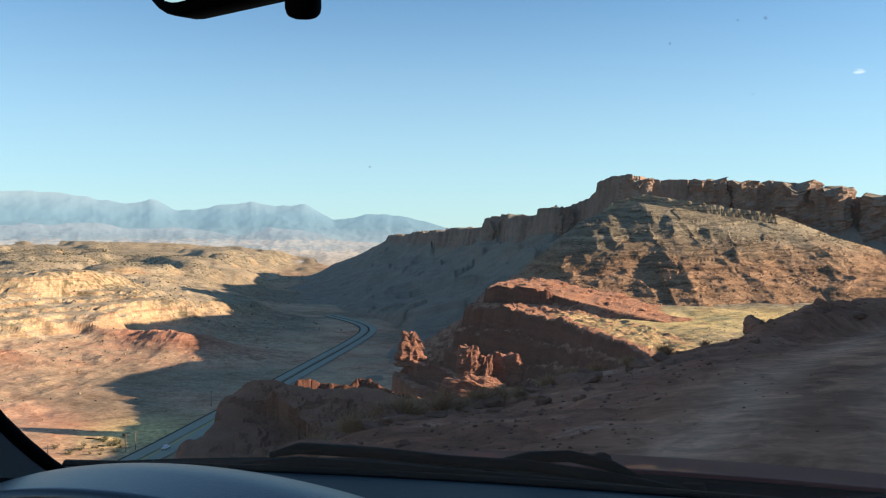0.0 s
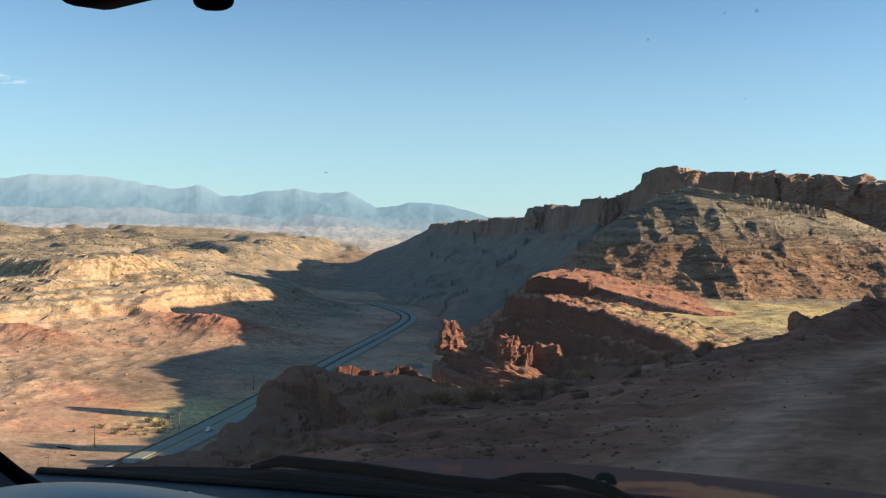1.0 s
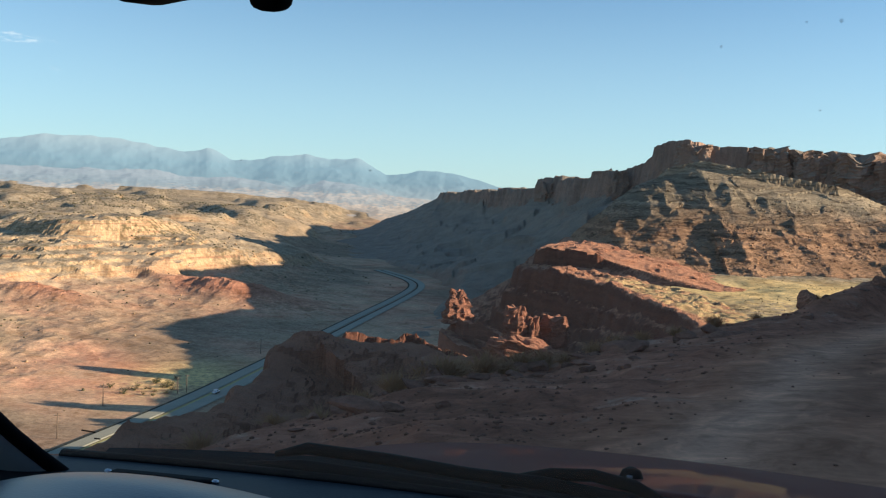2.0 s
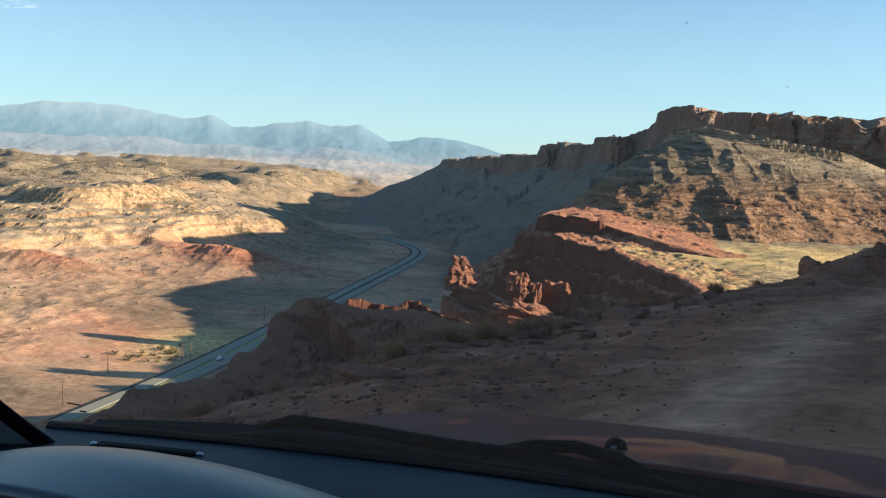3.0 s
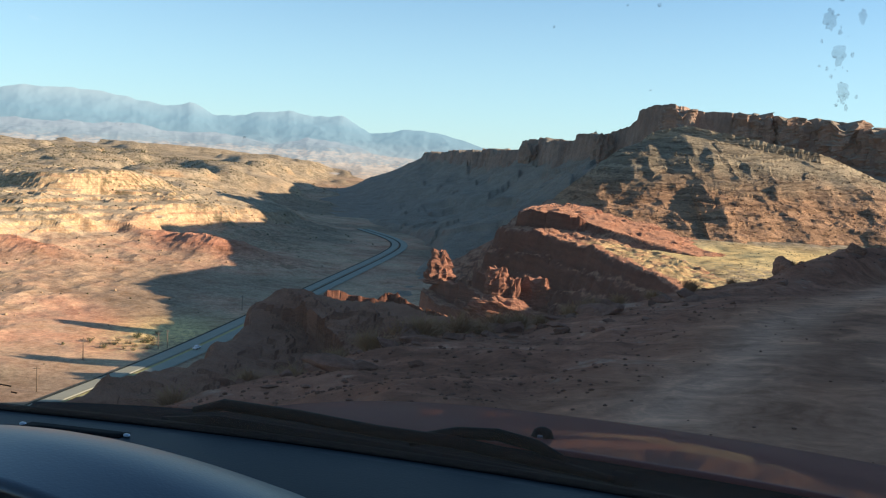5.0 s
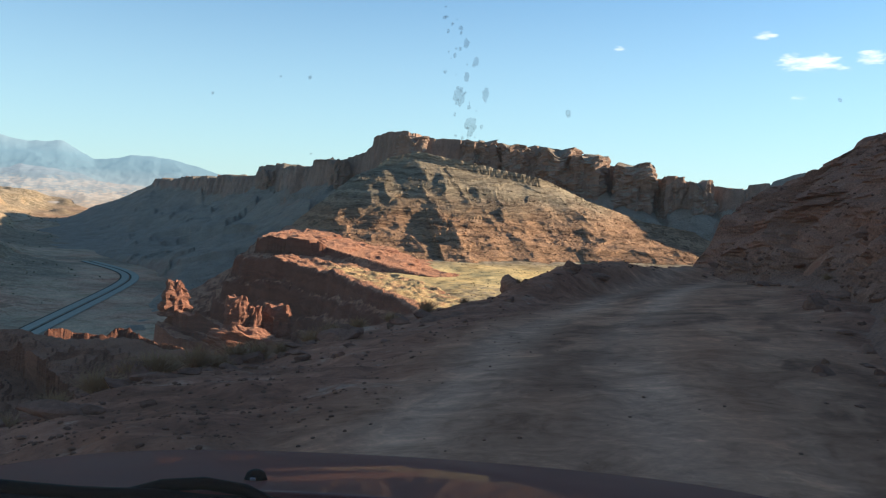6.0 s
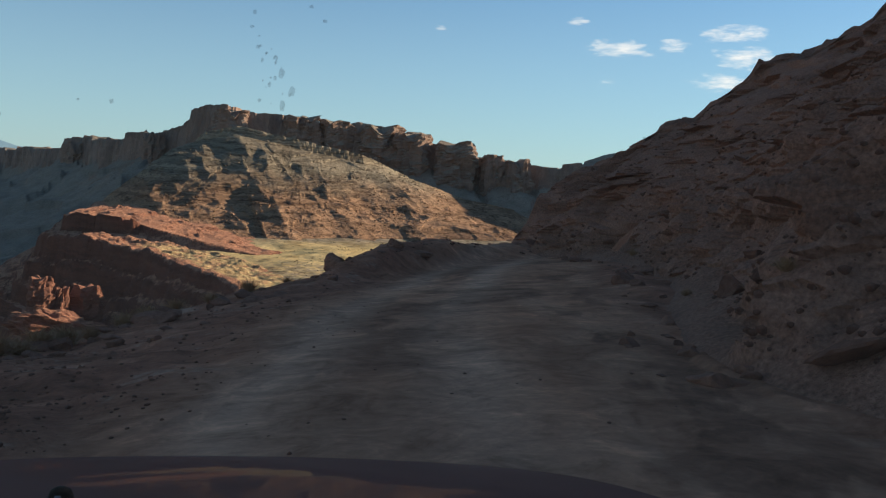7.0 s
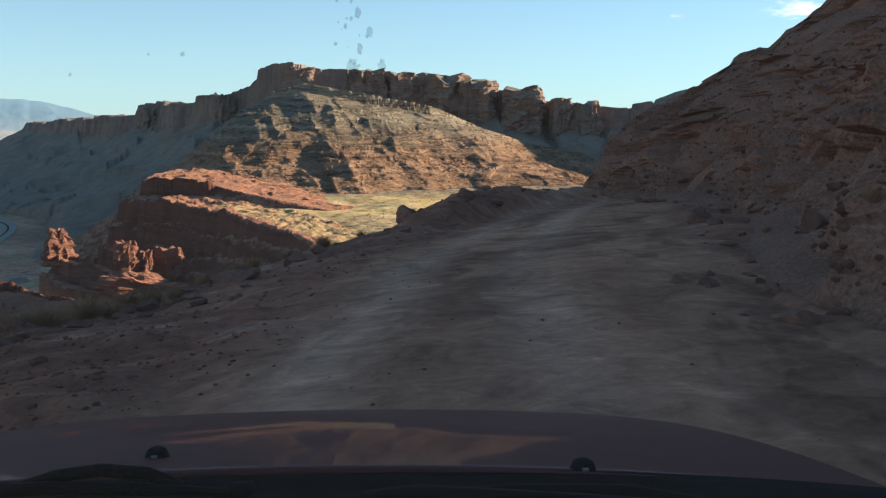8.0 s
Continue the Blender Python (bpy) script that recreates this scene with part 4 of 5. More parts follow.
mountain_el = around([(-60, 1.5), (-45, 1.7), (-31.6, 1.9), (-29.9, 2.3), (-27.5, 2.8), (-25.6, 2.85), (-23, 2.73), (-21.4, 2.48), (-19.5, 2.2), (-18.7, 2.3), (-18, 2.48), (-16.6, 1.85), (-15.6, 1.8), (-14.8, 1.95), (-14, 2.25), (-13, 2.2), (-12, 2.36), (-10.7, 2.1), (-9.6, 2.15), (-8.9, 2.3), (-8, 1.85), (-7, 1.25), (-6, 1.4), (-5.2, 1.54), (-3.8, 1.66), (-2, 1.37), (0.2, 0.75), (3, 0.3), (60, 0)])
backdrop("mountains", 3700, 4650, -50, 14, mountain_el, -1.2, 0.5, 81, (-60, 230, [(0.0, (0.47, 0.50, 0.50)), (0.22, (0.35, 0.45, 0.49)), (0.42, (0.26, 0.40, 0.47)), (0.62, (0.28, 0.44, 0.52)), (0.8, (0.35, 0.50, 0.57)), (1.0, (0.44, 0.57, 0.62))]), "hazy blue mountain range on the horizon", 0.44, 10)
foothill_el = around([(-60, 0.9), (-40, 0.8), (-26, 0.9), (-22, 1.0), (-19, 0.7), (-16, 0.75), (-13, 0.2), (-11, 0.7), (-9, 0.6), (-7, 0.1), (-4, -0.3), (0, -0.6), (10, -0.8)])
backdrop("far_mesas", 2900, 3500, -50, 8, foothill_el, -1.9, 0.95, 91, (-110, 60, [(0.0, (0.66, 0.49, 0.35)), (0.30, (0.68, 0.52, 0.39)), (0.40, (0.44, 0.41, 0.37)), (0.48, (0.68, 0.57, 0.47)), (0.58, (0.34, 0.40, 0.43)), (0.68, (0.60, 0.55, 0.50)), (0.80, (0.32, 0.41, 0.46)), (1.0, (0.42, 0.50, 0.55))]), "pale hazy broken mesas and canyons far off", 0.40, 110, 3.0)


# ---- the car that the camera is held in: x to its right, y ahead, z up from the road ----
def plain(name, colour, rough, metal=0.0, coat=0.0, grain=0.0, scale=300.0, spread=0.25, shine=0.5):
    m = Mat(name, rough)
    m.b.inputs["Metallic"].default_value = metal
    m.b.inputs["Coat Weight"].default_value = coat
    m.b.inputs["Coat Roughness"].default_value = 0.04
    m.b.inputs["Specular IOR Level"].default_value = shine
    dark = tuple(c * (1 - spread) for c in colour)
    m.colour(m.mix(m.noise(7.0, 5, 0.65), dark, colour))
    if grain:
        m.bump(m.noise(scale, 2), grain, 0.001)
    return m.m


mat_dash = plain("dark_dash_plastic", (0.014, 0.016, 0.019), 0.55, grain=0.35, shine=0.25)
mat_hump = plain("grey_instrument_hood", (0.065, 0.072, 0.080), 0.36, grain=0.3, shine=0.9)
mat_pillar = plain("grey_pillar_trim", (0.34, 0.37, 0.40), 0.8, grain=0.2)
mat_black = plain("black_rubber", (0.005, 0.005, 0.006), 0.75, shine=0.06)
mat_cowl = plain("black_cowl_plastic", (0.006, 0.006, 0.007), 0.7, grain=0.2, shine=0.1)
mat_paint_red = plain("dusty_red_paint", (0.20, 0.050, 0.040), 0.75, coat=0.20, spread=0.4, shine=0.06)
mat_chrome = plain("brushed_metal", (0.55, 0.55, 0.56), 0.3, metal=1.0)
mat_seat = plain("grey_seat_cloth", (0.07, 0.07, 0.075), 0.95)
mat_rim = plain("alloy_rim", (0.45, 0.45, 0.46), 0.35, metal=1.0)
mat_mirror = plain("mirror_glass", (0.62, 0.68, 0.72), 0.03, metal=1.0, spread=0.03)

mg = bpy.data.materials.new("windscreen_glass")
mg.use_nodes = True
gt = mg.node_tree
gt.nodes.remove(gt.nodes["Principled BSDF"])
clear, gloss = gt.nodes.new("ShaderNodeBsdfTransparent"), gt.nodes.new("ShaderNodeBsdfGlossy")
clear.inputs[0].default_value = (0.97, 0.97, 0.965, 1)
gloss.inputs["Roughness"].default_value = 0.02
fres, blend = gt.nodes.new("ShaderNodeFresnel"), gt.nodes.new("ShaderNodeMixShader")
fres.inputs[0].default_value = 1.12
dust_haze_film, film_mix = gt.nodes.new("ShaderNodeBsdfTranslucent"), gt.nodes.new("ShaderNodeMixShader")   # a film of road dust, thickened to veil dark parts like haze
dust_haze_film.inputs[0].default_value = (1.0, 0.54, 0.32, 1)
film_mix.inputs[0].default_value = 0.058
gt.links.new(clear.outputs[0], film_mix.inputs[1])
gt.links.new(dust_haze_film.outputs[0], film_mix.inputs[2])
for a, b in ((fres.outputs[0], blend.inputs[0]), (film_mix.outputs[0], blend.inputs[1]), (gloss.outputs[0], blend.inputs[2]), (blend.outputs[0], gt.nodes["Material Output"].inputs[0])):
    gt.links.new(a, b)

md = bpy.data.materials.new("windscreen_dirt")
md.use_nodes = True
dt = md.node_tree
dirt_b, dirt_clear, dirt_mix = dt.nodes["Principled BSDF"], dt.nodes.new("ShaderNodeBsdfTransparent"), dt.nodes.new("ShaderNodeMixShader")
dirt_b.inputs["Base Color"].default_value = (0.10, 0.10, 0.10, 1)
dirt_b.inputs["Roughness"].default_value = 1.0
dirt_n = dt.nodes.new("ShaderNodeTexNoise")
dirt_n.inputs["Scale"].default_value = 700
dirt_m = dt.nodes.new("ShaderNodeMapRange")
for s, v in zip(dirt_m.inputs[1:5], (0.40, 0.62, 0.0, 0.42)):
    s.default_value = v
for a, b in ((dirt_n.outputs[0], dirt_m.inputs[0]), (dirt_m.outputs[0], dirt_mix.inputs[0]), (dirt_clear.outputs[0], dirt_mix.inputs[1]), (dirt_b.outputs[0], dirt_mix.inputs[2]), (dirt_mix.outputs[0], dt.nodes["Material Output"].inputs[0])):
    dt.links.new(a, b)

XC = -0.05        # the car's middle, beside the eye
HEADING = 18.0    # clockwise from the y axis
car = new("car")
car.matrix_world = pose(0, 0, 0, 0, 0, -HEADING)
tagged(car, "dusty red car with dark dashboard on the dirt shelf road", "car")


def skin(name, fn, nu, nv, material, parent=car, thick=0.012, label=""):
    """A curved panel: fn(u, v) over 0..1 gives eye-based places; z 0 is the eye's height."""
    U, V = np.meshgrid(np.linspace(0, 1, nu), np.linspace(0, 1, nv), indexing="ij")
    x, y, z = fn(U, V)
    ob = sheet(name, x + 0 * U, y + 0 * U, z + EYE + 0 * U, material, parent=parent)
    if thick:
        mod = ob.modifiers.new("thickness", "SOLIDIFY")
        mod.thickness, mod.offset = thick, 0.0
    return tagged(ob, label)


def tube(name, pts, radius, material, parent=car, sides=10, flat=1.0, label="", ends=1.0):
    """A rod along points (eye-based), with round ends."""
    bm = bmesh.new()
    pts = [Vector((p[0], p[1], p[2] + EYE)) for p in pts]
    rows = []
    n = len(pts)
    for i, p in enumerate(pts):
        way = (pts[min(i + 1, n - 1)] - pts[max(i - 1, 0)]).normalized()
        side = way.cross(Vector((0, 0, 1)))
        side = side.normalized() if side.length > 1e-4 else Vector((1, 0, 0))
        up = side.cross(way)
        r = radius * (ends if i in (0, n - 1) else 1.0)
        rows.append([bm.verts.new(p + side * math.cos(2 * math.pi * k / sides) * r + up * math.sin(2 * math.pi * k / sides) * r * flat) for k in range(sides)])
    for a, b in zip(rows, rows[1:]):
        for k in range(sides):
            bm.faces.new((a[k], a[(k + 1) % sides], b[(k + 1) % sides], b[k]))
    bm.faces.new(rows[0][::-1])
    bm.faces.new(rows[-1])
    bmesh.ops.recalc_face_normals(bm, faces=bm.faces)
    return part(name, bm, material, parent, label)


def block(name, size, place, material, parent=car, turn=(0, 0, 0), bevel=0.01, label=""):
    bm = bmesh.new()
    bmesh.ops.create_cube(bm, size=1)
    bmesh.ops.scale(bm, vec=size, verts=bm.verts)
    if bevel:
        bmesh.ops.bevel(bm, geom=list(bm.edges), offset=bevel, segments=3, profile=0.5, affect="EDGES")
    bmesh.ops.transform(bm, matrix=pose(place[0], place[1], place[2] + EYE, *turn), verts=bm.verts)
    return part(name, bm, material, parent, label)


def lathe(name, profile, place, axis, material, parent, sides=28, label=""):
    """Turned round an axis ('x', 'y' or 'z') from (radius, height) rows."""
    bm = bmesh.new()
    rows = []
    for r, h in profile:
        row = []
        for k in range(sides):
            a = 2 * math.pi * k / sides
            c, s = r * math.cos(a), r * math.sin(a)
            q = {"x": (h, c, s), "y": (c, h, s), "z": (c, s, h)}[axis]
            row.append(bm.verts.new((q[0] + place[0], q[1] + place[1], q[2] + place[2] + EYE)))
        rows.append(row)
    for a, b in zip(rows, rows[1:]):
        for k in range(sides):
            bm.faces.new((a[k], a[(k + 1) % sides], b[(k + 1) % sides], b[k]))
    bm.faces.new(rows[0][::-1])
    bm.faces.new(rows[-1])
    bmesh.ops.recalc_face_normals(bm, faces=bm.faces)
    return part(name, bm, material, parent, label)


HALF = 0.96


def base_y(x):
    """How far ahead the windscreen's foot lies."""
    return 1.045 - 0.115 * ((x - XC) / 0.92) ** 2


def hood_z(x, y):
    s = y - 1.12
    u = np.abs((x - XC) / HALF)
    return -0.362 - 0.178 * s - 0.067 * np.maximum(s, 0) ** 3 - 0.05 * u ** 2 - 0.09 * u ** 7 - 0.25 * np.maximum(s - 1.1, 0) ** 1.2


def hood_fn(u, v):
    x = XC + HALF * (2 * u - 1)
    y = base_y(x) + 0.10 + v * (1.32 - 0.12 * (2 * u - 1) ** 4)
    return x, y, hood_z(x, y)


hood = skin("hood", hood_fn, 60, 50, mat_paint_red, label="dusty dark red hood")
for sgn, nm in ((-1, "fender"), (1, "fender")):
    skin(nm, lambda u, v, s=sgn: (XC + s * (HALF + 0.004 + 0.13 * np.sin(v * 1.57)), base_y(XC + s * HALF) - 0.05 + u * 1.42, hood_z(XC + s * HALF, base_y(XC + s * HALF) + 0.1 + u * 1.2) - 0.004 - 0.55 * (1 - np.cos(v * 1.57))), 30, 14, mat_paint_red, label="red fender")
skin("grille", lambda u, v: (XC + HALF * (2 * u - 1), 2.34 + 0.08 * (1 - (2 * u - 1) ** 2) + 0.03 * np.sin(v * 3), -0.90 - 0.30 * v), 24, 10, mat_cowl)
block("bumper", (1.95, 0.16, 0.22), (XC, 2.40, -1.12), mat_cowl, bevel=0.05)

# cowl and wipers at the foot of the windscreen
skin("cowl", lambda u, v: (XC + 0.93 * (2 * u - 1), base_y(XC + 0.93 * (2 * u - 1)) - 0.03 + 0.14 * v, -0.372 - 0.022 * np.sin(v * 3.14) - 0.02 * np.abs(2 * u - 1) ** 3), 50, 10, mat_cowl, thick=0.02)
wiper = tagged(new("wiper"), "black driver-side wiper lying along the windscreen's foot", "")
wiper.parent = car
tube("blade", [(-0.715 + 0.075 * i, base_y(-0.715 + 0.075 * i) - 0.002 - 0.001 * i, -0.358 - 0.002 * i) for i in range(12)], 0.012, mat_black, wiper, flat=1.6, ends=0.35)
tube("arm", [(-0.70, 1.03, -0.352), (-0.66, 1.042, -0.342), (-0.55, 1.052, -0.343), (-0.44, 1.060, -0.348), (-0.34, 1.075, -0.350), (-0.24, 1.095, -0.362), (-0.14, 1.115, -0.376)], 0.010, mat_black, wiper, flat=0.8, ends=0.5)
tube("arm_loop", [(-0.40, 1.075, -0.358), (-0.34, 1.09, -0.342), (-0.29, 1.10, -0.339), (-0.24, 1.11, -0.348), (-0.20, 1.115, -0.368)], 0.008, mat_black, wiper)
lathe("pivot", [(0.022, -0.03), (0.022, 0.012), (0.014, 0.022)], (-0.13, 1.128, -0.392), "z", mat_black, wiper, 16)
wiper2 = tagged(new("wiper"), "black passenger-side wiper lying along the windscreen's foot", "")
wiper2.parent = car
tube("blade", [(0.02 + 0.06 * i, base_y(0.02 + 0.06 * i) + 0.014, -0.362 - 0.003 * i) for i in range(10)], 0.015, mat_black, wiper2, flat=1.2, ends=0.4)
tube("arm", [(0.06, 1.06, -0.362), (0.2, 1.07, -0.362), (0.34, 1.075, -0.368), (0.46, 1.07, -0.385)], 0.011, mat_black, wiper2, flat=0.8, ends=0.5)
for x, y in ((-0.268, 1.262), (0.300, 1.150)):
    nozzle = tagged(new("washer_nozzle"), "small black washer nozzle on the hood", "")
    nozzle.parent = car
    z = float(hood_z(np.array(x), np.array(y)))
    lathe("nozzle_body", [(0.016, -0.004), (0.017, 0.006), (0.013, 0.016), (0.006, 0.02)], (x, y, z), "z", mat_black, nozzle, 18)
    block("jet", (0.008, 0.006, 0.006), (x, y - 0.014, z + 0.010), mat_chrome, nozzle, bevel=0.001)

# windscreen, pillars, roof
TOP_Y, TOP_Z = 0.16, 0.46


def screen_fn(u, v):
    x = XC + (0.93 - 0.13 * v) * (2 * u - 1)
    y = base_y(x) - 0.02 - v * (1.0 - TOP_Y) + 0.03 * np.sin(v * 3.14)
    return x, y, -0.368 + v * (TOP_Z + 0.368)


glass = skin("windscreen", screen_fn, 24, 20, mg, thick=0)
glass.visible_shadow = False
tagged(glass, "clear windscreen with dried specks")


def pillar_fn(s):
    def fn(u, v):
        a = v * 2 * math.pi
        low_ = np.clip(1 - u / 0.30, 0, 1) ** 2
        x = XC + s * (0.97 - 0.125 * u - 0.20 * low_) + (0.055 + np.where(s * np.cos(a) < 0, 0.10, 0.34) * low_) * np.cos(a)
        y = 1.0 - u * (0.98 - TOP_Y) + 0.022 * np.sin(a) - 0.02
        return x, y, -0.52 + u * (TOP_Z + 0.52) + 0.012 * np.sin(a)
    return fn


tube("windscreen_seal", [(XC - 0.90 + 0.09 * i, base_y(XC - 0.90 + 0.09 * i) - 0.022, -0.361) for i in range(21)], 0.011, mat_black)
for s in (-1, 1):
    skin("windscreen_pillar", pillar_fn(s), 40, 20, mat_pillar, thick=0, label="grey trimmed windscreen pillar")
    block("door_trim", (0.20, 0.56, 0.16), (XC + s * 1.03, 0.42, -0.43), mat_pillar, bevel=0.04)
    edge_u = np.linspace(0.10, 1.0, 30)
    edge_low = np.clip(1 - edge_u / 0.30, 0, 1) ** 2
    tube("pillar_seal", [(XC + s * (0.915 - 0.125 * u_ - 0.30 * l_), 0.985 - u_ * (0.98 - TOP_Y), -0.52 + u_ * (TOP_Z + 0.52)) for u_, l_ in zip(edge_u, edge_low)], 0.009, mat_black)
skin("roof", lambda u, v: (XC + 0.86 * (2 * u - 1), TOP_Y + 0.04 - v * 2.2, TOP_Z + 0.03 + 0.05 * np.sin(v * 3.14) - 0.05 * (2 * u - 1) ** 4), 20, 24, mat_paint_red, thick=0.05)

# doors, rear end, floor
for s in (-1, 1):
    door = tagged(new("side_door"), "red front door with a grey inner panel", "")
    door.parent = car
    skin("door_panel", lambda u, v, s=s: (XC + s * (1.0 - 0.05 * (2 * v - 1) ** 2), 0.93 - 1.25 * u, -0.42 - 0.72 * v), 14, 12, mat_paint_red, door, thick=0.06)
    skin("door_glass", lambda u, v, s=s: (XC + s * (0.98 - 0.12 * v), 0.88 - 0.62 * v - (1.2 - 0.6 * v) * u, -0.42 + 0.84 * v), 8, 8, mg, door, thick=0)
    skin("rear_side", lambda u, v, s=s: (XC + s * (1.01 - 0.05 * (2 * v - 1) ** 2), -0.34 - 2.1 * u, -0.42 - 0.72 * v), 14, 12, mat_paint_red, thick=0.06)
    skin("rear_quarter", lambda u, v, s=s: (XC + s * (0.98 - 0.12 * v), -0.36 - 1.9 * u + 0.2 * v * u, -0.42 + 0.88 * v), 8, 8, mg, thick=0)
    tube("door_pillar", [(XC + s * 0.98, -0.34, -0.44), (XC + s * 0.88, -0.36, 0.44)], 0.05, mat_pillar)
    block("sill", (0.12, 3.2, 0.14), (XC + s * 0.86, -0.5, -1.18), mat_cowl, bevel=0.03)
block("floor_pan", (1.8, 3.9, 0.06), (XC, -0.35, -1.16), mat_seat, bevel=0.01)
block("tailgate", (1.94, 0.08, 0.85), (XC, -2.42, -0.78), mat_paint_red, bevel=0.03)
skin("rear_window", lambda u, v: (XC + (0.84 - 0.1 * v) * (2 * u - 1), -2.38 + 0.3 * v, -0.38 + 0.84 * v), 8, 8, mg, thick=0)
block("firewall", (1.8, 0.05, 0.72), (XC, 0.98, -0.80), mat_cowl, bevel=0.01)
for sx_ in (-1, 1):
    for wy in (1.72, -1.62):
        wheel = tagged(new("wheel"), "", "")
        wheel.parent = car
        w0 = (XC + sx_ * 0.90, wy, -EYE + 0.37)
        lathe("tyre", [(0.23, -0.12), (0.34, -0.125), (0.37, -0.09), (0.37, 0.09), (0.34, 0.125), (0.23, 0.12)], w0, "x", mat_black, wheel)
        lathe("rim", [(0.05, -0.10), (0.22, -0.115), (0.23, -0.08), (0.23, 0.08), (0.22, 0.115), (0.05, 0.10)], w0, "x", mat_rim, wheel)
for sx_ in (-1, 1):
    seat = tagged(new("front_seat"), "grey cloth front seat", "")
    seat.parent = car
    block("cushion", (0.52, 0.52, 0.18), (XC + sx_ * 0.40, -0.28, -0.80), mat_seat, seat, bevel=0.06)
    block("backrest", (0.52, 0.16, 0.66), (XC + sx_ * 0.40, -0.58, -0.46), mat_seat, seat, (-12, 0, 0), bevel=0.06)


# dashboard
def dash_fn(u, v):
    x = XC + 0.94 * (2 * u - 1)
    y0 = base_y(x) - 0.035
    y = y0 - v * (y0 - 0.42)
    z = -0.366 + 0.010 * np.sin(np.clip(v * 1.5, 0, 1) * 3.14) - 0.30 * np.clip(v - 0.72, 0, 1) ** 1.5
    return x, y, z


dashboard = skin("dashboard", dash_fn, 50, 26, mat_dash, thick=0.02, label="dark blue-grey moulded dashboard")
skin("dash_front", lambda u, v: (XC + 0.94 * (2 * u - 1), 0.43 + 0.12 * v, -0.43 - 0.42 * v), 20, 10, mat_dash, thick=0.02)


def hump_fn(u, v):
    a = 3.14159 * u
    w = 0.29 - 0.03 * v
    x = -0.60 - w * np.cos(a) * (1 + 0.12 * v)
    y = 0.86 - 0.30 * v
    z = -0.415 + (0.05 + 0.088 * np.sin(np.clip(v * 1.35, 0, 1) * 1.57)) * np.sin(a) ** 0.75
    return x, y, z


skin("instrument_hood", hump_fn, 40, 24, mat_hump, thick=0.012, label="arched hood over the instruments")
skin("instrument_panel", lambda u, v: (-0.60 + 0.25 * (2 * u - 1), 0.63 + 0.03 * v, -0.48 + 0.17 * v), 8, 6, mat_black, thick=0.01)
vent = tagged(new("defroster_vent"), "narrow defroster strip with bright ends", "")
vent.parent = car
skin("strip", lambda u, v: (-0.83 + 0.13 * u, base_y(-0.83 + 0.13 * u) - 0.085 - 0.022 * v, -0.352 + 0.0 * u), 8, 3, mat_black, vent, thick=0.006)
for x in (-0.833, -0.697):
    block("end_cap", (0.008, 0.006, 0.004), (x, base_y(x) - 0.096, -0.349), mat_chrome, vent, bevel=0.002)
skin("dash_seam", lambda u, v: (-0.62 + 0.66 * u, 0.80 - 0.05 * u + 0.006 * v, -0.351 - 0.002 * u), 14, 3, mat_black, thick=0.006)
lathe("steering_column", [(0.05, -0.2), (0.05, 0.15)], (-0.60, 0.42, -0.52), "y", mat_dash, car, 14)
ring = tagged(new("steering_wheel"), "black steering wheel", "")
ring.parent = car
tube("wheel_ring", [(-0.60 + 0.18 * math.cos(2 * math.pi * k / 32), 0.22 - 0.06 * math.sin(2 * math.pi * k / 32), -0.52 + 0.165 * math.sin(2 * math.pi * k / 32)) for k in range(33)], 0.015, mat_black, ring)
for k in (-1, 1):
    tube("spoke", [(-0.60, 0.235, -0.52), (-0.60 + k * 0.17, 0.22, -0.52)], 0.016, mat_black, ring)

# rear-view mirror
mirror = tagged(new("rear_view_mirror"), "black-framed rear-view mirror with a small tab below", "")
mirror.parent = car
MIR = pose(-0.320, 0.415, 0.143 + EYE, 7, -5, -4)


def mirror_bm(w, h, d, bevel):
    bm = bmesh.new()
    bmesh.ops.create_cube(bm, size=1)
    bmesh.ops.scale(bm, vec=(w, d, h), verts=bm.verts)
    bmesh.ops.bevel(bm, geom=[e for e in bm.edges if abs((e.verts[0].co - e.verts[1].co).y) > 1e-5], offset=bevel, segments=6, profile=0.5, affect="EDGES")
    return bm


bm = mirror_bm(0.262, 0.072, 0.034, 0.026)
bmesh.ops.bevel(bm, geom=[e for e in bm.edges if e.is_manifold and e.calc_face_angle() > 1.0], offset=0.006, segments=2, profile=0.5, affect="EDGES")
part("housing", bm, mat_black, mirror).matrix_local = MIR
pane = part("mirror_pane", mirror_bm(0.244, 0.058, 0.003, 0.020), mat_mirror, mirror)
pane.data.shade_flat()
pane.matrix_local = MIR @ pose(0, -0.0260, 0.000, 1, 0, -4)
bm = bmesh.new()
bmesh.ops.create_cube(bm, size=1)
bmesh.ops.scale(bm, vec=(0.021, 0.020, 0.036), verts=bm.verts)
bmesh.ops.bevel(bm, geom=list(bm.edges), offset=0.007, segments=3, profile=0.5, affect="EDGES")
part("tab", bm, mat_black, mirror).matrix_local = MIR @ pose(-0.024, 0.004, -0.033, 8, 12, 0)
tube("mirror_stalk", [(-0.34, 0.425, 0.16), (-0.33, 0.45, 0.22), (-0.325, 0.445, 0.27)], 0.014, mat_black, mirror)


# ---- loose rocks, scrub and small things ----
def land_z(x, y):
    return ground_h(np.asarray(x, float), np.asarray(y, float))


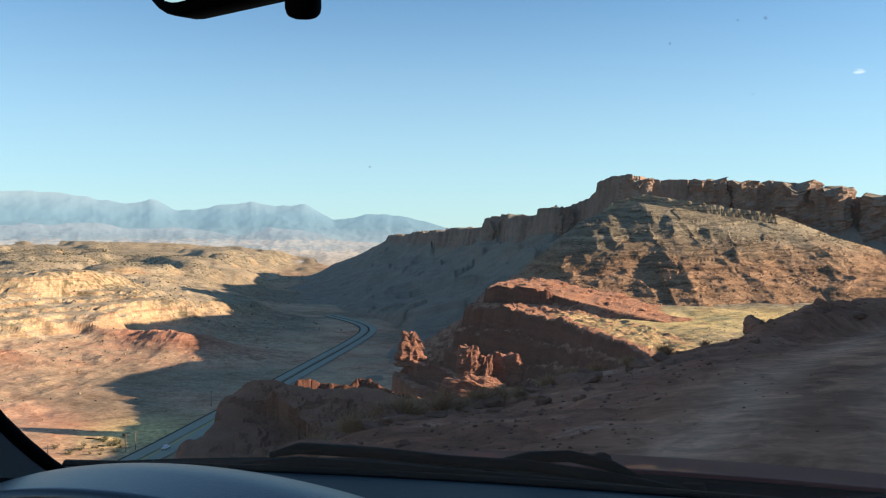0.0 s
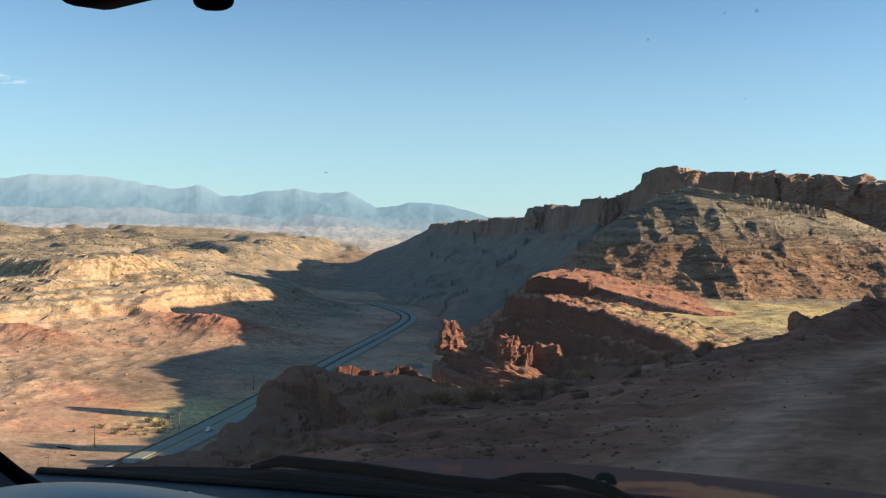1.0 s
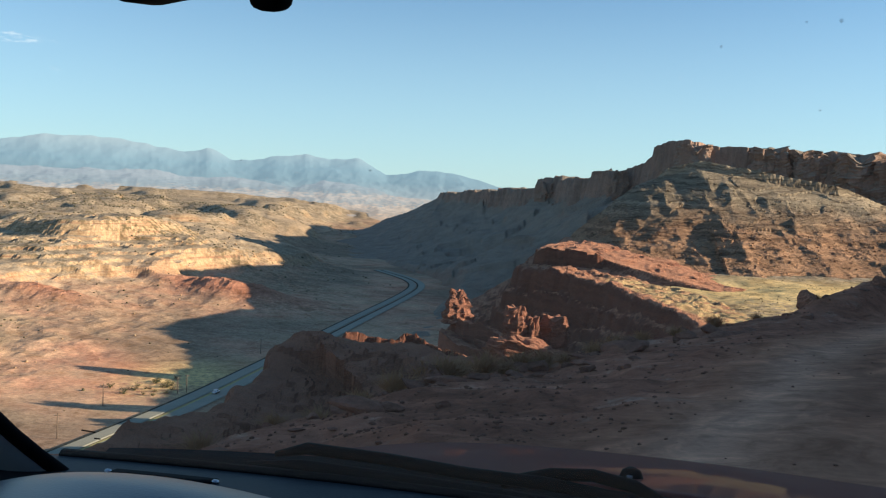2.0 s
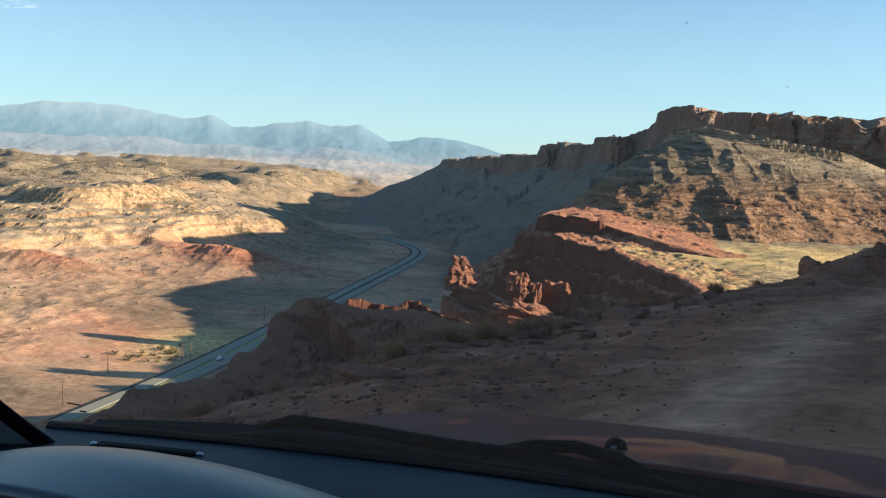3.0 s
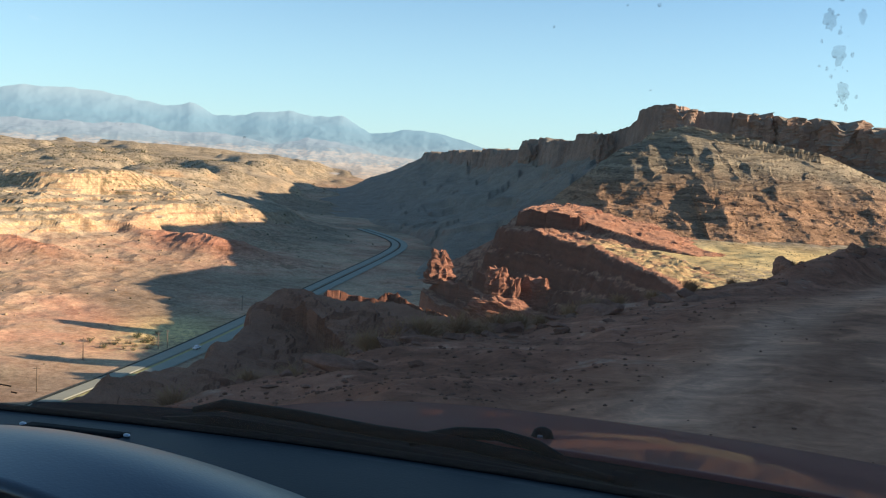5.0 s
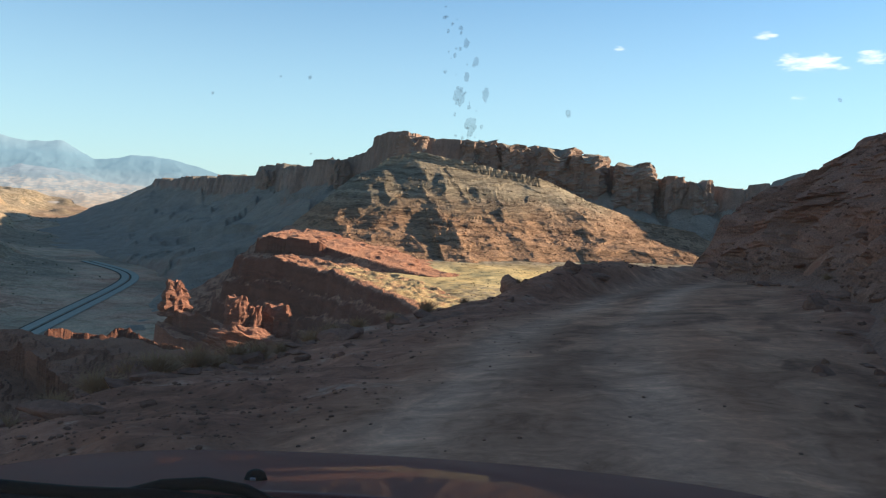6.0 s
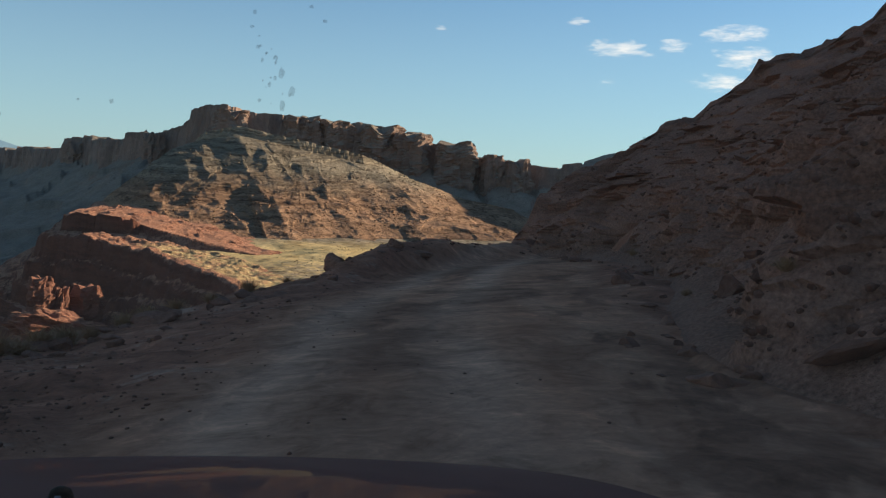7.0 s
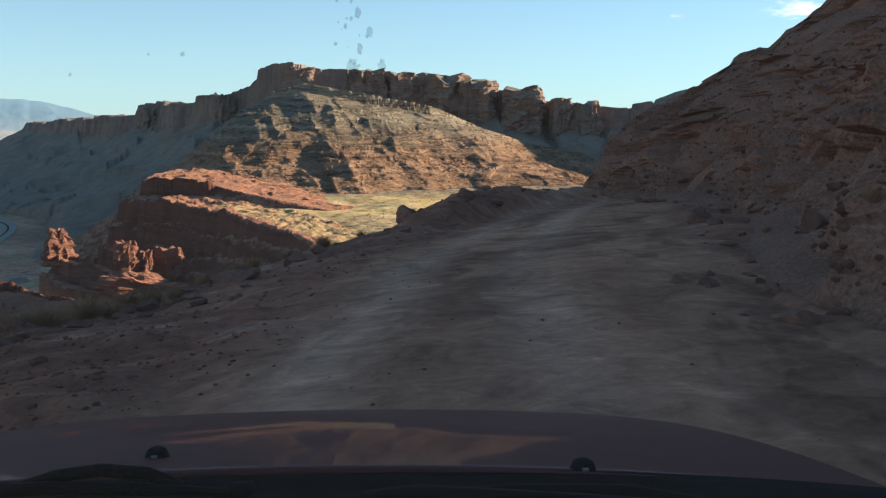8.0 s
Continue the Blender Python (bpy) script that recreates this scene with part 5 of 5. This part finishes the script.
m = Mat("dusty_red_stone", 0.95)
tone = m.mix(m.info(), (0.15, 0.062, 0.040), (0.30, 0.135, 0.088))
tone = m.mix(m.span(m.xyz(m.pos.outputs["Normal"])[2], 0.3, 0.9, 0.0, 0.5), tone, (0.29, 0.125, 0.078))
tone = m.mix(1.0, tone, m.ramp(m.noise(6.0, 6, 0.7), [(0.3, (0.6, 0.58, 0.56)), (0.7, (1.25, 1.25, 1.25))]), "MULTIPLY")
m.colour(tone)
m.bump(m.noise(11.0, 6, 0.7), 0.8, 0.05)
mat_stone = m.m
rock_meshes = []
for k in range(9):
    bm = boulder_bm(1.0, 20 + k, 3, ((1.1, 0.8, 0.5), (1.4, 0.9, 0.36), (1.0, 0.9, 0.62))[k % 3], 0.30, 0.25)
    me = bpy.data.meshes.new("rock")
    for f in bm.faces:
        f.smooth = False
    bm.to_mesh(me)
    bm.free()
    me.materials.append(mat_stone)
    rock_meshes.append(me)


def rock(x, y, size, k, turn, lean=0.0, sink=0.12, label="rough red-brown rock lying on the shaded dirt", group="loose rocks on the shelf"):
    ob = new("rock", rock_meshes[k % len(rock_meshes)])
    z = float(land_z([x], [y])[0])
    ob.matrix_world = pose(x, y, z + size * (0.2 - sink), lean, lean * 0.6, turn) @ Matrix.Diagonal((size, size, size, 1))
    return tagged(ob, label, "rock", group)


rnd = random.Random(5)
for k in range(44):      # rubble on the outer shoulder
    az = rnd.uniform(-22, 21)
    d = float(edge_d(az)) * rnd.uniform(0.66, 1.02)
    rock(*polar(az, d), rnd.choice((0.14, 0.18, 0.22, 0.3, 0.42)) * rnd.uniform(0.7, 1.2), k, rnd.uniform(0, 360), rnd.uniform(-15, 15))
for k in range(60):      # fallen pieces along the foot of the road cut
    i = rnd.randrange(6, 13)
    t = rnd.random()
    (ax, ay), (bx, by) = CUT[i], CUT[i + 1]
    x, y = ax + (bx - ax) * t, ay + (by - ay) * t
    size = math.hypot(bx - ax, by - ay)
    off = rnd.uniform(-0.9, 0.7)
    rock(x + (by - ay) / size * off, y - (bx - ax) / size * off, rnd.choice((0.15, 0.22, 0.3, 0.45, 0.7)) * rnd.uniform(0.7, 1.2), k, rnd.uniform(0, 360), rnd.uniform(-20, 20), label="angular red rock fallen at the foot of the road cut", group="rocks under the road cut")
on_face = np.argwhere((B_AZ > 29) & (B_AZ < 54) & (Q > 0.3) & (Q < 9) & (BZ < crest - 0.25))
for k in range(150):      # blocks that stick out of the cut
    a_, b_ = on_face[rnd.randrange(len(on_face))]
    size = rnd.choice((0.12, 0.18, 0.28, 0.45, 0.7)) * rnd.uniform(0.7, 1.2)
    ob = new("rock", rock_meshes[k % len(rock_meshes)])
    ob.matrix_world = pose(BX[a_, b_], BY[a_, b_], BZ[a_, b_] + 0.05 * size, rnd.uniform(-35, 35), rnd.uniform(-25, 25), rnd.uniform(0, 360)) @ Matrix.Diagonal((size, size, size, 1))
    tagged(ob, "dark bedded rock block set in the road cut", "rock", "blocks in the road cut")
for k in range(46):      # the berm at the bend
    az = rnd.uniform(17, 29)
    rock(*polar(az, float(edge_d(az)) * rnd.uniform(0.9, 1.01)), rnd.choice((0.12, 0.16, 0.22, 0.34)) * rnd.uniform(0.7, 1.2), k, rnd.uniform(0, 360), rnd.uniform(-15, 15), 0.16, "dark rock in the low berm at the bend", "rocks of the berm")
for az, d, size, k, turn, lean in ((-3.9, 14.0, 0.6, 1, 120, -22), (3.1, 17.0, 0.55, 0, 20, 0), (6.1, 15.0, 0.35, 3, 60, 0), (1.9, 17.0, 0.6, 4, 0, 10)):
    rock(*polar(az, d), size, k, turn, lean, 0.05, "large tilted slab of red rock beside the dirt road", "slabs beside the road")


for k in range(34):      # slabs and blocks along the broken edge of the shelf
    az = rnd.uniform(-9, 16)
    rock(*polar(az, float(edge_d(az)) * rnd.uniform(0.82, 1.03)), rnd.choice((0.3, 0.4, 0.55, 0.8)) * rnd.uniform(0.7, 1.2), 1 + 3 * (k % 3), rnd.uniform(0, 360), rnd.uniform(-24, 24), 0.1, "flat broken slab of red rock on the shelf's edge", "slabs beside the road")


def joined(name, meshes_at, material, label, category):
    """Many small pieces in one mesh: (vertices, faces) pairs already in place."""
    co = np.concatenate([v for v, _ in meshes_at])
    starts = np.concatenate([[0], np.cumsum([len(v) for v, _ in meshes_at])[:-1]])
    faces = np.concatenate([f + s for (_, f), s in zip(meshes_at, starts)])
    me = bpy.data.meshes.new(name)
    me.vertices.add(len(co))
    me.vertices.foreach_set("co", co.astype(np.float32).ravel())
    me.loops.add(faces.size)
    me.loops.foreach_set("vertex_index", faces.astype(np.int32).ravel())
    me.polygons.add(len(faces))
    me.polygons.foreach_set("loop_start", np.arange(0, faces.size, 3, dtype=np.int32))
    me.update(calc_edges=True)
    me.materials.append(material)
    return tagged(new(name, me), label, category, kind="stuff")


def lump(detail, seed, rough):
    bm = boulder_bm(1.0, seed, detail, (1, 1, 0.75), rough)
    bmesh.ops.triangulate(bm, faces=bm.faces)
    bm.verts.ensure_lookup_table()
    v = np.array([x.co[:] for x in bm.verts])
    f = np.array([[q.index for q in x.verts] for x in bm.faces])
    bm.free()
    return v, f


def scatter(places, lumps, sizes, flat=1.0):
    out = []
    rs = np.random.RandomState(3)
    for (x, y, z), s in zip(places, sizes):
        v, f = lumps[rs.randint(len(lumps))]
        a = rs.rand() * 6.28
        c, q = math.cos(a) * s, math.sin(a) * s
        out.append((np.stack([v[:, 0] * c - v[:, 1] * q + x, v[:, 0] * q + v[:, 1] * c + y, v[:, 2] * s * flat + z], 1), f))
    return out


rs = np.random.RandomState(8)
stones = [lump(1, 60 + k, 0.5) for k in range(6)]
az = rs.uniform(-26, 50, 7600)
d = rs.uniform(0.0, 1.0, 7600) ** 1.3 * np.minimum(edge_d(az) - 3.0, 30) + 3.0
x, y = polar(az, d)
on, _ = road_mask(x, y)
keep = rs.rand(7600) > on * 0.88
x, y = x[keep], y[keep]
size = (0.012 + 0.075 * rs.rand(len(x)) ** 4) * (1 - 0.45 * on[keep])
pick = on_face[rs.randint(0, len(on_face), 4200)]
bsize = 0.025 + 0.16 * rs.rand(len(pick)) ** 3
joined("rubble", scatter(np.stack([BX[pick[:, 0], pick[:, 1]], BY[pick[:, 0], pick[:, 1]], BZ[pick[:, 0], pick[:, 1]] + bsize * 0.05], 1), stones, bsize), mat_stone, "dark angular rubble on the face of the road cut", "rubble")
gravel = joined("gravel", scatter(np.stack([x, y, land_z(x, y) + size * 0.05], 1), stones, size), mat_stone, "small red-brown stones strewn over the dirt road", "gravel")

m = Mat("scrub_leaves", 0.95)
m.colour(m.mix(m.noise(0.35, 4), (0.045, 0.045, 0.022), (0.12, 0.105, 0.05)))
mat_scrub = m.m
clumps = [lump(1, 80 + k, 0.9) for k in range(6)]
n = 46000
x, y = rs.uniform(-1250, -60, n), rs.uniform(330, 2300, n)
dens = fbm(x, y, 160, 3, 111) + 0.5 * fbm(x, y, 30, 2, 112)
u = highway_x(y) - x
keep = (dens + rs.uniform(-0.6, 0.6, n) > 0.10) & (u > 25) & (rs.rand(n) < 0.2 + 0.8 * step(u, 120, 330)) & (np.degrees(np.arctan2(x, y)) > -40)
x, y = x[keep], y[keep]
size = (0.5 + 2.0 * rs.rand(len(x)) ** 3) * (0.7 + y / 1800)
joined("scrub_hills", scatter(np.stack([x, y, land_z(x, y) + 0.2 * size], 1), clumps, size, 0.8), mat_scrub, "low dark desert shrubs dotted over the tan hills", "shrubs")
pick = rs.randint(0, cz.size, 16000)
x, y, z = (np.concatenate([q.ravel()[pick]]) for q in (GX_CONE, GY_CONE, cz))
keep = (z > land_z(x, y)) & (x > 60) & (rs.rand(len(x)) < 0.55)
x, y, z = x[keep], y[keep], z[keep]
size = 0.4 + 1.1 * rs.rand(len(x)) ** 3
joined("scrub_slope", scatter(np.stack([x, y, z + 0.2 * size], 1), clumps, size, 0.8), mat_scrub, "dark shrubs on the ledges of the banded slope", "shrubs")
pick = rs.randint(0, cz.size, 26000)
x, y, z = (q.ravel()[pick] for q in (GX_CONE, GY_CONE, cz))
keep = (z > land_z(x, y)) & (x > 60) & (fbm(x, y, 70, 3, 141) + 0.7 * fbm(x, y, 14, 2, 142) + rs.uniform(-0.5, 0.5, len(x)) > 0.05)
x, y, z = x[keep], y[keep], z[keep]
size = 0.5 + 2.2 * rs.rand(len(x)) ** 3
joined("slope_rubble", scatter(np.stack([x, y, z + 0.12 * size], 1), stones, size), mat_cone, "fallen blocks and rubble strewn down the banded slope", "rubble")
n = 5000
x, y = rs.uniform(60, 300, n), rs.uniform(330, 640, n)
keep = rs.rand(n) < 0.25 + 0.5 * step(-y, -470, -400)
x, y = x[keep], y[keep]
size = 0.3 + 0.6 * rs.rand(len(x)) ** 2
joined("scrub_meadow", scatter(np.stack([x, y, land_z(x, y) + 0.2 * size], 1), clumps, size, 0.8), mat_scrub, "dark shrubs scattered in the yellow meadow", "shrubs")

m = Mat("pale_boulder_rock", 0.95)
m.colour(m.mix(m.noise(0.5, 4), (0.34, 0.20, 0.11), (0.55, 0.40, 0.23)))
mat_pale = m.m
n = 9000
x, y = rs.uniform(-1250, -120, n), rs.uniform(400, 2200, n)
u = highway_x(y) - x
keep = (fbm(x, y, 90, 3, 121) + rs.uniform(-0.3, 0.3, n) > 0.42) & (u > 60) & (np.degrees(np.arctan2(x, y)) > -40)
x, y = x[keep], y[keep]
size = (0.6 + 2.6 * rs.rand(len(x)) ** 3) * (0.6 + y / 1600)
joined("boulder_fields", scatter(np.stack([x, y, land_z(x, y) + 0.15 * size], 1), stones, size), mat_pale, "pale boulders strewn over the hills", "boulders")


# dry bushes on the shelf's edge and on the cut
m = Mat("dry_twigs", 0.95)
m.colour(m.mix(m.noise(3.0, 4), (0.26, 0.125, 0.058), (0.46, 0.26, 0.13)))
mat_twig = m.m


def bush_bm(seed, blades=420, wide=0.0045):
    bm = bmesh.new()
    r = random.Random(seed)
    for _ in range(blades):
        a, lean = r.uniform(0, 6.283), r.uniform(0.1, 1.15)
        size = r.uniform(0.25, 1.0) * 0.42
        out = Vector((math.cos(a) * math.sin(lean), math.sin(a) * math.sin(lean), math.cos(lean)))
        side = Vector((-math.sin(a), math.cos(a), r.uniform(-0.5, 0.5))).normalized() * wide
        base = Vector((math.cos(a) * 0.05, math.sin(a) * 0.05, 0))
        mid = base + out * size * 0.6 + Vector((r.uniform(-1, 1), r.uniform(-1, 1), r.uniform(0, 1))) * 0.04
        tip = base + out * size + Vector((r.uniform(-1, 1), r.uniform(-1, 1), r.uniform(-1, 0.5))) * 0.09
        p = [bm.verts.new(q) for q in (base - side, base + side, mid + side, mid - side, tip)]
        bm.faces.new((p[0], p[1], p[2], p[3]))
        bm.faces.new((p[3], p[2], p[4]))
    return bm


bush_meshes = []
for k in range(4):
    bm = bush_bm(k)
    me = bpy.data.meshes.new("dry_bush")
    bm.to_mesh(me)
    bm.free()
    me.materials.append(mat_twig)
    bush_meshes.append(me)
for k, (az, d, size) in enumerate(((-4.4, 14.2, 1.3), (-2.1, 15.5, 1.1), (1.8, 17.2, 1.4), (-8.5, 12.6, 0.9), (6.5, 19.5, 1.2), (11.5, 22.5, 1.0), (13.8, 24.0, 1.3), (16.2, 26.0, 0.8), (-14, 11.0, 0.8), (-18.5, 10.2, 1.0), (47.2, 9.6, 0.6), (45.4, 13.0, 0.6), (38.0, 30.0, 0.8), (41.5, 16.5, 0.5), (19.5, 28.5, 0.9), (-3.0, 14.4, 1.5), (-0.6, 16.2, 1.6), (0.9, 16.4, 1.1), (3.2, 17.4, 1.5), (4.6, 18.0, 1.0), (7.8, 19.8, 1.4), (9.4, 21.2, 1.1), (-6.2, 13.2, 1.4), (-11.2, 11.6, 1.0))):
    ob = new("dry_bush", bush_meshes[k % 4])
    x, y, z = at(az, d)
    if az > 30:
        near_ = np.argmin((BX - x) ** 2 + (BY - y) ** 2)
        z = float(BZ.ravel()[near_])
    ob.matrix_world = pose(x, y, z, 0, 0, 50 * k) @ Matrix.Diagonal((size, size, size * 0.8, 1))
    tagged(ob, "dry brown desert bush on the shaded slope", "bush", "bushes by the dirt road")


# small trees beside the highway
m = Mat("tree_leaves", 0.95)
m.colour(m.mix(m.noise(0.8, 4), (0.045, 0.050, 0.022), (0.13, 0.125, 0.055)))
mat_leaves = m.m
m = Mat("tree_bark", 0.95)
m.colour(m.mix(m.noise(2.0, 4), (0.07, 0.05, 0.035), (0.16, 0.12, 0.085)))
mat_bark = m.m


def small_tree(x, y, h, seed):
    """A short desert tree: forked tapered trunk and a crown of many small clumps."""
    r_ = random.Random(seed)
    ob = tagged(new("tree"), "small dark desert tree beside the highway", "tree", "trees by the highway")
    ob.matrix_world = pose(x, y, float(land_z([x], [y])[0]) - 0.1, 0, 0, r_.uniform(0, 360))
    bm = bmesh.new()
    forks = []
    for k_ in range(5):
        a_, lean_ = 6.283 * k_ / 5 + r_.uniform(-0.4, 0.4), r_.uniform(0.35, 1.15)
        tip_ = Vector((math.cos(a_) * math.sin(lean_), math.sin(a_) * math.sin(lean_), math.cos(lean_))) * h * r_.uniform(0.55, 0.8)
        forks.append(tip_)
        bmesh.ops.create_cone(bm, cap_ends=True, segments=6, radius1=0.05 * h, radius2=0.012 * h, depth=tip_.length, matrix=Matrix.Translation(tip_ / 2) @ tip_.to_track_quat("Z", "Y").to_matrix().to_4x4())
    part("trunk", bm, mat_bark, ob)
    bm = bmesh.new()
    for k_ in range(120):
        f_ = r_.choice(forks) * r_.uniform(0.30, 1.20)
        p_ = f_ + Vector((r_.gauss(0, 1), r_.gauss(0, 1), r_.gauss(0, 0.7))) * 0.17 * h
        bmesh.ops.create_icosphere(bm, subdivisions=1, radius=h * r_.uniform(0.03, 0.075), matrix=Matrix.Translation(p_) @ Matrix.Diagonal((r_.uniform(0.7, 1.3), r_.uniform(0.7, 1.3), r_.uniform(0.5, 0.9), 1)))
    part("crown", bm, mat_leaves, ob)


tree_rnd = random.Random(31)
for k in range(22):
    tx_, ty_ = -166 + 9 * tree_rnd.gauss(0, 1), 438 + 12 * tree_rnd.gauss(0, 1)
    if float(highway_x(np.array(ty_))) - tx_ > 16:
        small_tree(tx_, ty_, tree_rnd.uniform(1.8, 3.6), 300 + k)

# utility poles, a sign and a pickup on the valley floor
m = Mat("weathered_pole_wood", 0.9)
m.colour(m.mix(m.noise(3.0, 4), (0.10, 0.07, 0.05), (0.22, 0.16, 0.11)))
mat_pole = m.m


def rod_bm(r0, r1, h, sides=8):
    bm = bmesh.new()
    bmesh.ops.create_cone(bm, cap_ends=True, segments=sides, radius1=r0, radius2=r1, depth=h)
    bmesh.ops.translate(bm, vec=(0, 0, h / 2), verts=bm.verts)
    return bm


def box_bm(size, place):
    bm = bmesh.new()
    bmesh.ops.create_cube(bm, size=1)
    bmesh.ops.scale(bm, vec=size, verts=bm.verts)
    bmesh.ops.bevel(bm, geom=list(bm.edges), offset=min(size) * 0.12, segments=1, affect="EDGES")
    bmesh.ops.translate(bm, vec=place, verts=bm.verts)
    return bm


def utility_pole(x, y, h, turn):
    ob = tagged(new("utility_pole"), "weathered wooden utility pole with a crossarm on the valley floor", "utility pole", "poles along the highway")
    ob.matrix_world = pose(x, y, float(land_z([x], [y])[0]) - 0.3, 0, 0, turn)
    part("pole", rod_bm(0.24, 0.16, h), mat_pole, ob)
    part("crossarm", box_bm((2.6, 0.16, 0.2), (0, 0, h - 0.8)), mat_pole, ob)
    for q in (-1.1, 0, 1.1):
        part("insulator", rod_bm(0.07, 0.05, 0.3, 6), mat_chrome, ob).location = (q, 0, h - 0.7)


for az, d, h in ((-23.96, 432, 10.5), (-19.62, 452, 9.0), (-19.08, 455, 9.5), (-26.5, 380, 10.5), (-14.6, 560, 10)):
    utility_pole(*polar(az, d), h, 20)
mat_white = plain("white_paint", (0.75, 0.75, 0.73), 0.35, coat=0.5)
mat_tint = plain("dark_window_glass", (0.02, 0.025, 0.03), 0.08)
pickup = tagged(new("pickup_truck"), "white pickup truck driving along the highway", "pickup truck")
py_ = 428.0
pickup.matrix_world = pose(float(highway_x(np.array(py_))) + 3.0, py_, -100 + 0.8, 0, 0, -6)
part("body", box_bm((1.95, 5.4, 0.75), (0, 0, 0.85)), mat_white, pickup)
part("cab", box_bm((1.8, 2.0, 0.75), (0, 0.3, 1.55)), mat_white, pickup)
part("cab_window", box_bm((1.84, 1.7, 0.42), (0, 0.3, 1.6)), mat_tint, pickup)
for wx in (-0.85, 0.85):
    for wy in (-1.7, 1.7):
        w_ = part("truck_wheel", rod_bm(0.40, 0.40, 0.28, 16), mat_black, pickup)
        w_.matrix_local = pose(wx - 0.14, wy, 0.40, 0, 90, 0)

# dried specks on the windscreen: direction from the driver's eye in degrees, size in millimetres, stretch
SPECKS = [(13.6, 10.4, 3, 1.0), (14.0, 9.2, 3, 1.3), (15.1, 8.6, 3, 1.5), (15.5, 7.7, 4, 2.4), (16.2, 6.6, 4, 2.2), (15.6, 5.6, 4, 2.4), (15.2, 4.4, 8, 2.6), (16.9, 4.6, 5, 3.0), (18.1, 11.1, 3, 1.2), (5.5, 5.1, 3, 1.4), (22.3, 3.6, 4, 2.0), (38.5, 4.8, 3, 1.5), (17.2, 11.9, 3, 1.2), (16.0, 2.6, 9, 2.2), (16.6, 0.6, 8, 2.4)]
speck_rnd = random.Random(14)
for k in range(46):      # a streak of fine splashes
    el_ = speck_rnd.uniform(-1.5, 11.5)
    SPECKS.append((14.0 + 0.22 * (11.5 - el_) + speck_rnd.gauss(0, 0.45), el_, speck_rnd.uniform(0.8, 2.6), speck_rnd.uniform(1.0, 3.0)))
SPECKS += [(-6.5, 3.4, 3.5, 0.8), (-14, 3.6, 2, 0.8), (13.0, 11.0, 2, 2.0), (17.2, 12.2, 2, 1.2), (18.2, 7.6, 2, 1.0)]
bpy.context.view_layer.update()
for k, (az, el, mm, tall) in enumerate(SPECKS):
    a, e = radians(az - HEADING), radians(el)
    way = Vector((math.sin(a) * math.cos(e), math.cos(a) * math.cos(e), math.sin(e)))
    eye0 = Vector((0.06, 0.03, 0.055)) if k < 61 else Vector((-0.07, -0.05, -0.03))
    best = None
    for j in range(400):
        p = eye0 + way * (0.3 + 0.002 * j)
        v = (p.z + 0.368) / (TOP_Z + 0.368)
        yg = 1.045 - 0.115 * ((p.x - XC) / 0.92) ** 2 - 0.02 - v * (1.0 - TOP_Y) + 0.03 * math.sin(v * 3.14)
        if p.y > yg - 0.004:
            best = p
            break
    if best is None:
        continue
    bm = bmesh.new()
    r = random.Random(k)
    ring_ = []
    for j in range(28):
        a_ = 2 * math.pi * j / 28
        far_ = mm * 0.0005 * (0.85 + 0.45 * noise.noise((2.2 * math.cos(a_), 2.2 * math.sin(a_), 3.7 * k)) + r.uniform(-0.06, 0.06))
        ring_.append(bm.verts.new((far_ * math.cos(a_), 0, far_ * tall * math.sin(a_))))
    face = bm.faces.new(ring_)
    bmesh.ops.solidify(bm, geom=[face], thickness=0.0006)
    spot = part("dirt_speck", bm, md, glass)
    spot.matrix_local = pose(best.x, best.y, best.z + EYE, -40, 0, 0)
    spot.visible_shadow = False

# a small faded sticker in the windscreen's lower corner, its writing too small to read
for az, el, wide, tall in ((-26.24, -14.86, 0.022, 0.0016), (-25.72, -15.32, 0.010, 0.0016)):
    a, e = radians(az - HEADING), radians(el)
    way = Vector((math.sin(a) * math.cos(e), math.cos(a) * math.cos(e), math.sin(e)))
    for j in range(700):
        p = Vector((-0.05, 0.03, 0.005)) + way * (0.3 + 0.002 * j)
        v = (p.z + 0.368) / (TOP_Z + 0.368)
        yg = 1.045 - 0.115 * ((p.x - XC) / 0.92) ** 2 - 0.02 - v * (1.0 - TOP_Y) + 0.03 * math.sin(v * 3.14)
        if p.y > yg - 0.004:
            bar = part("sticker_bar", box_bm((wide, 0.0006, tall), (0, 0, 0)), mat_black, glass)
            bar.matrix_local = pose(p.x, p.y, p.z + EYE, -40, 0, 0)
            bar.visible_shadow = False
            break
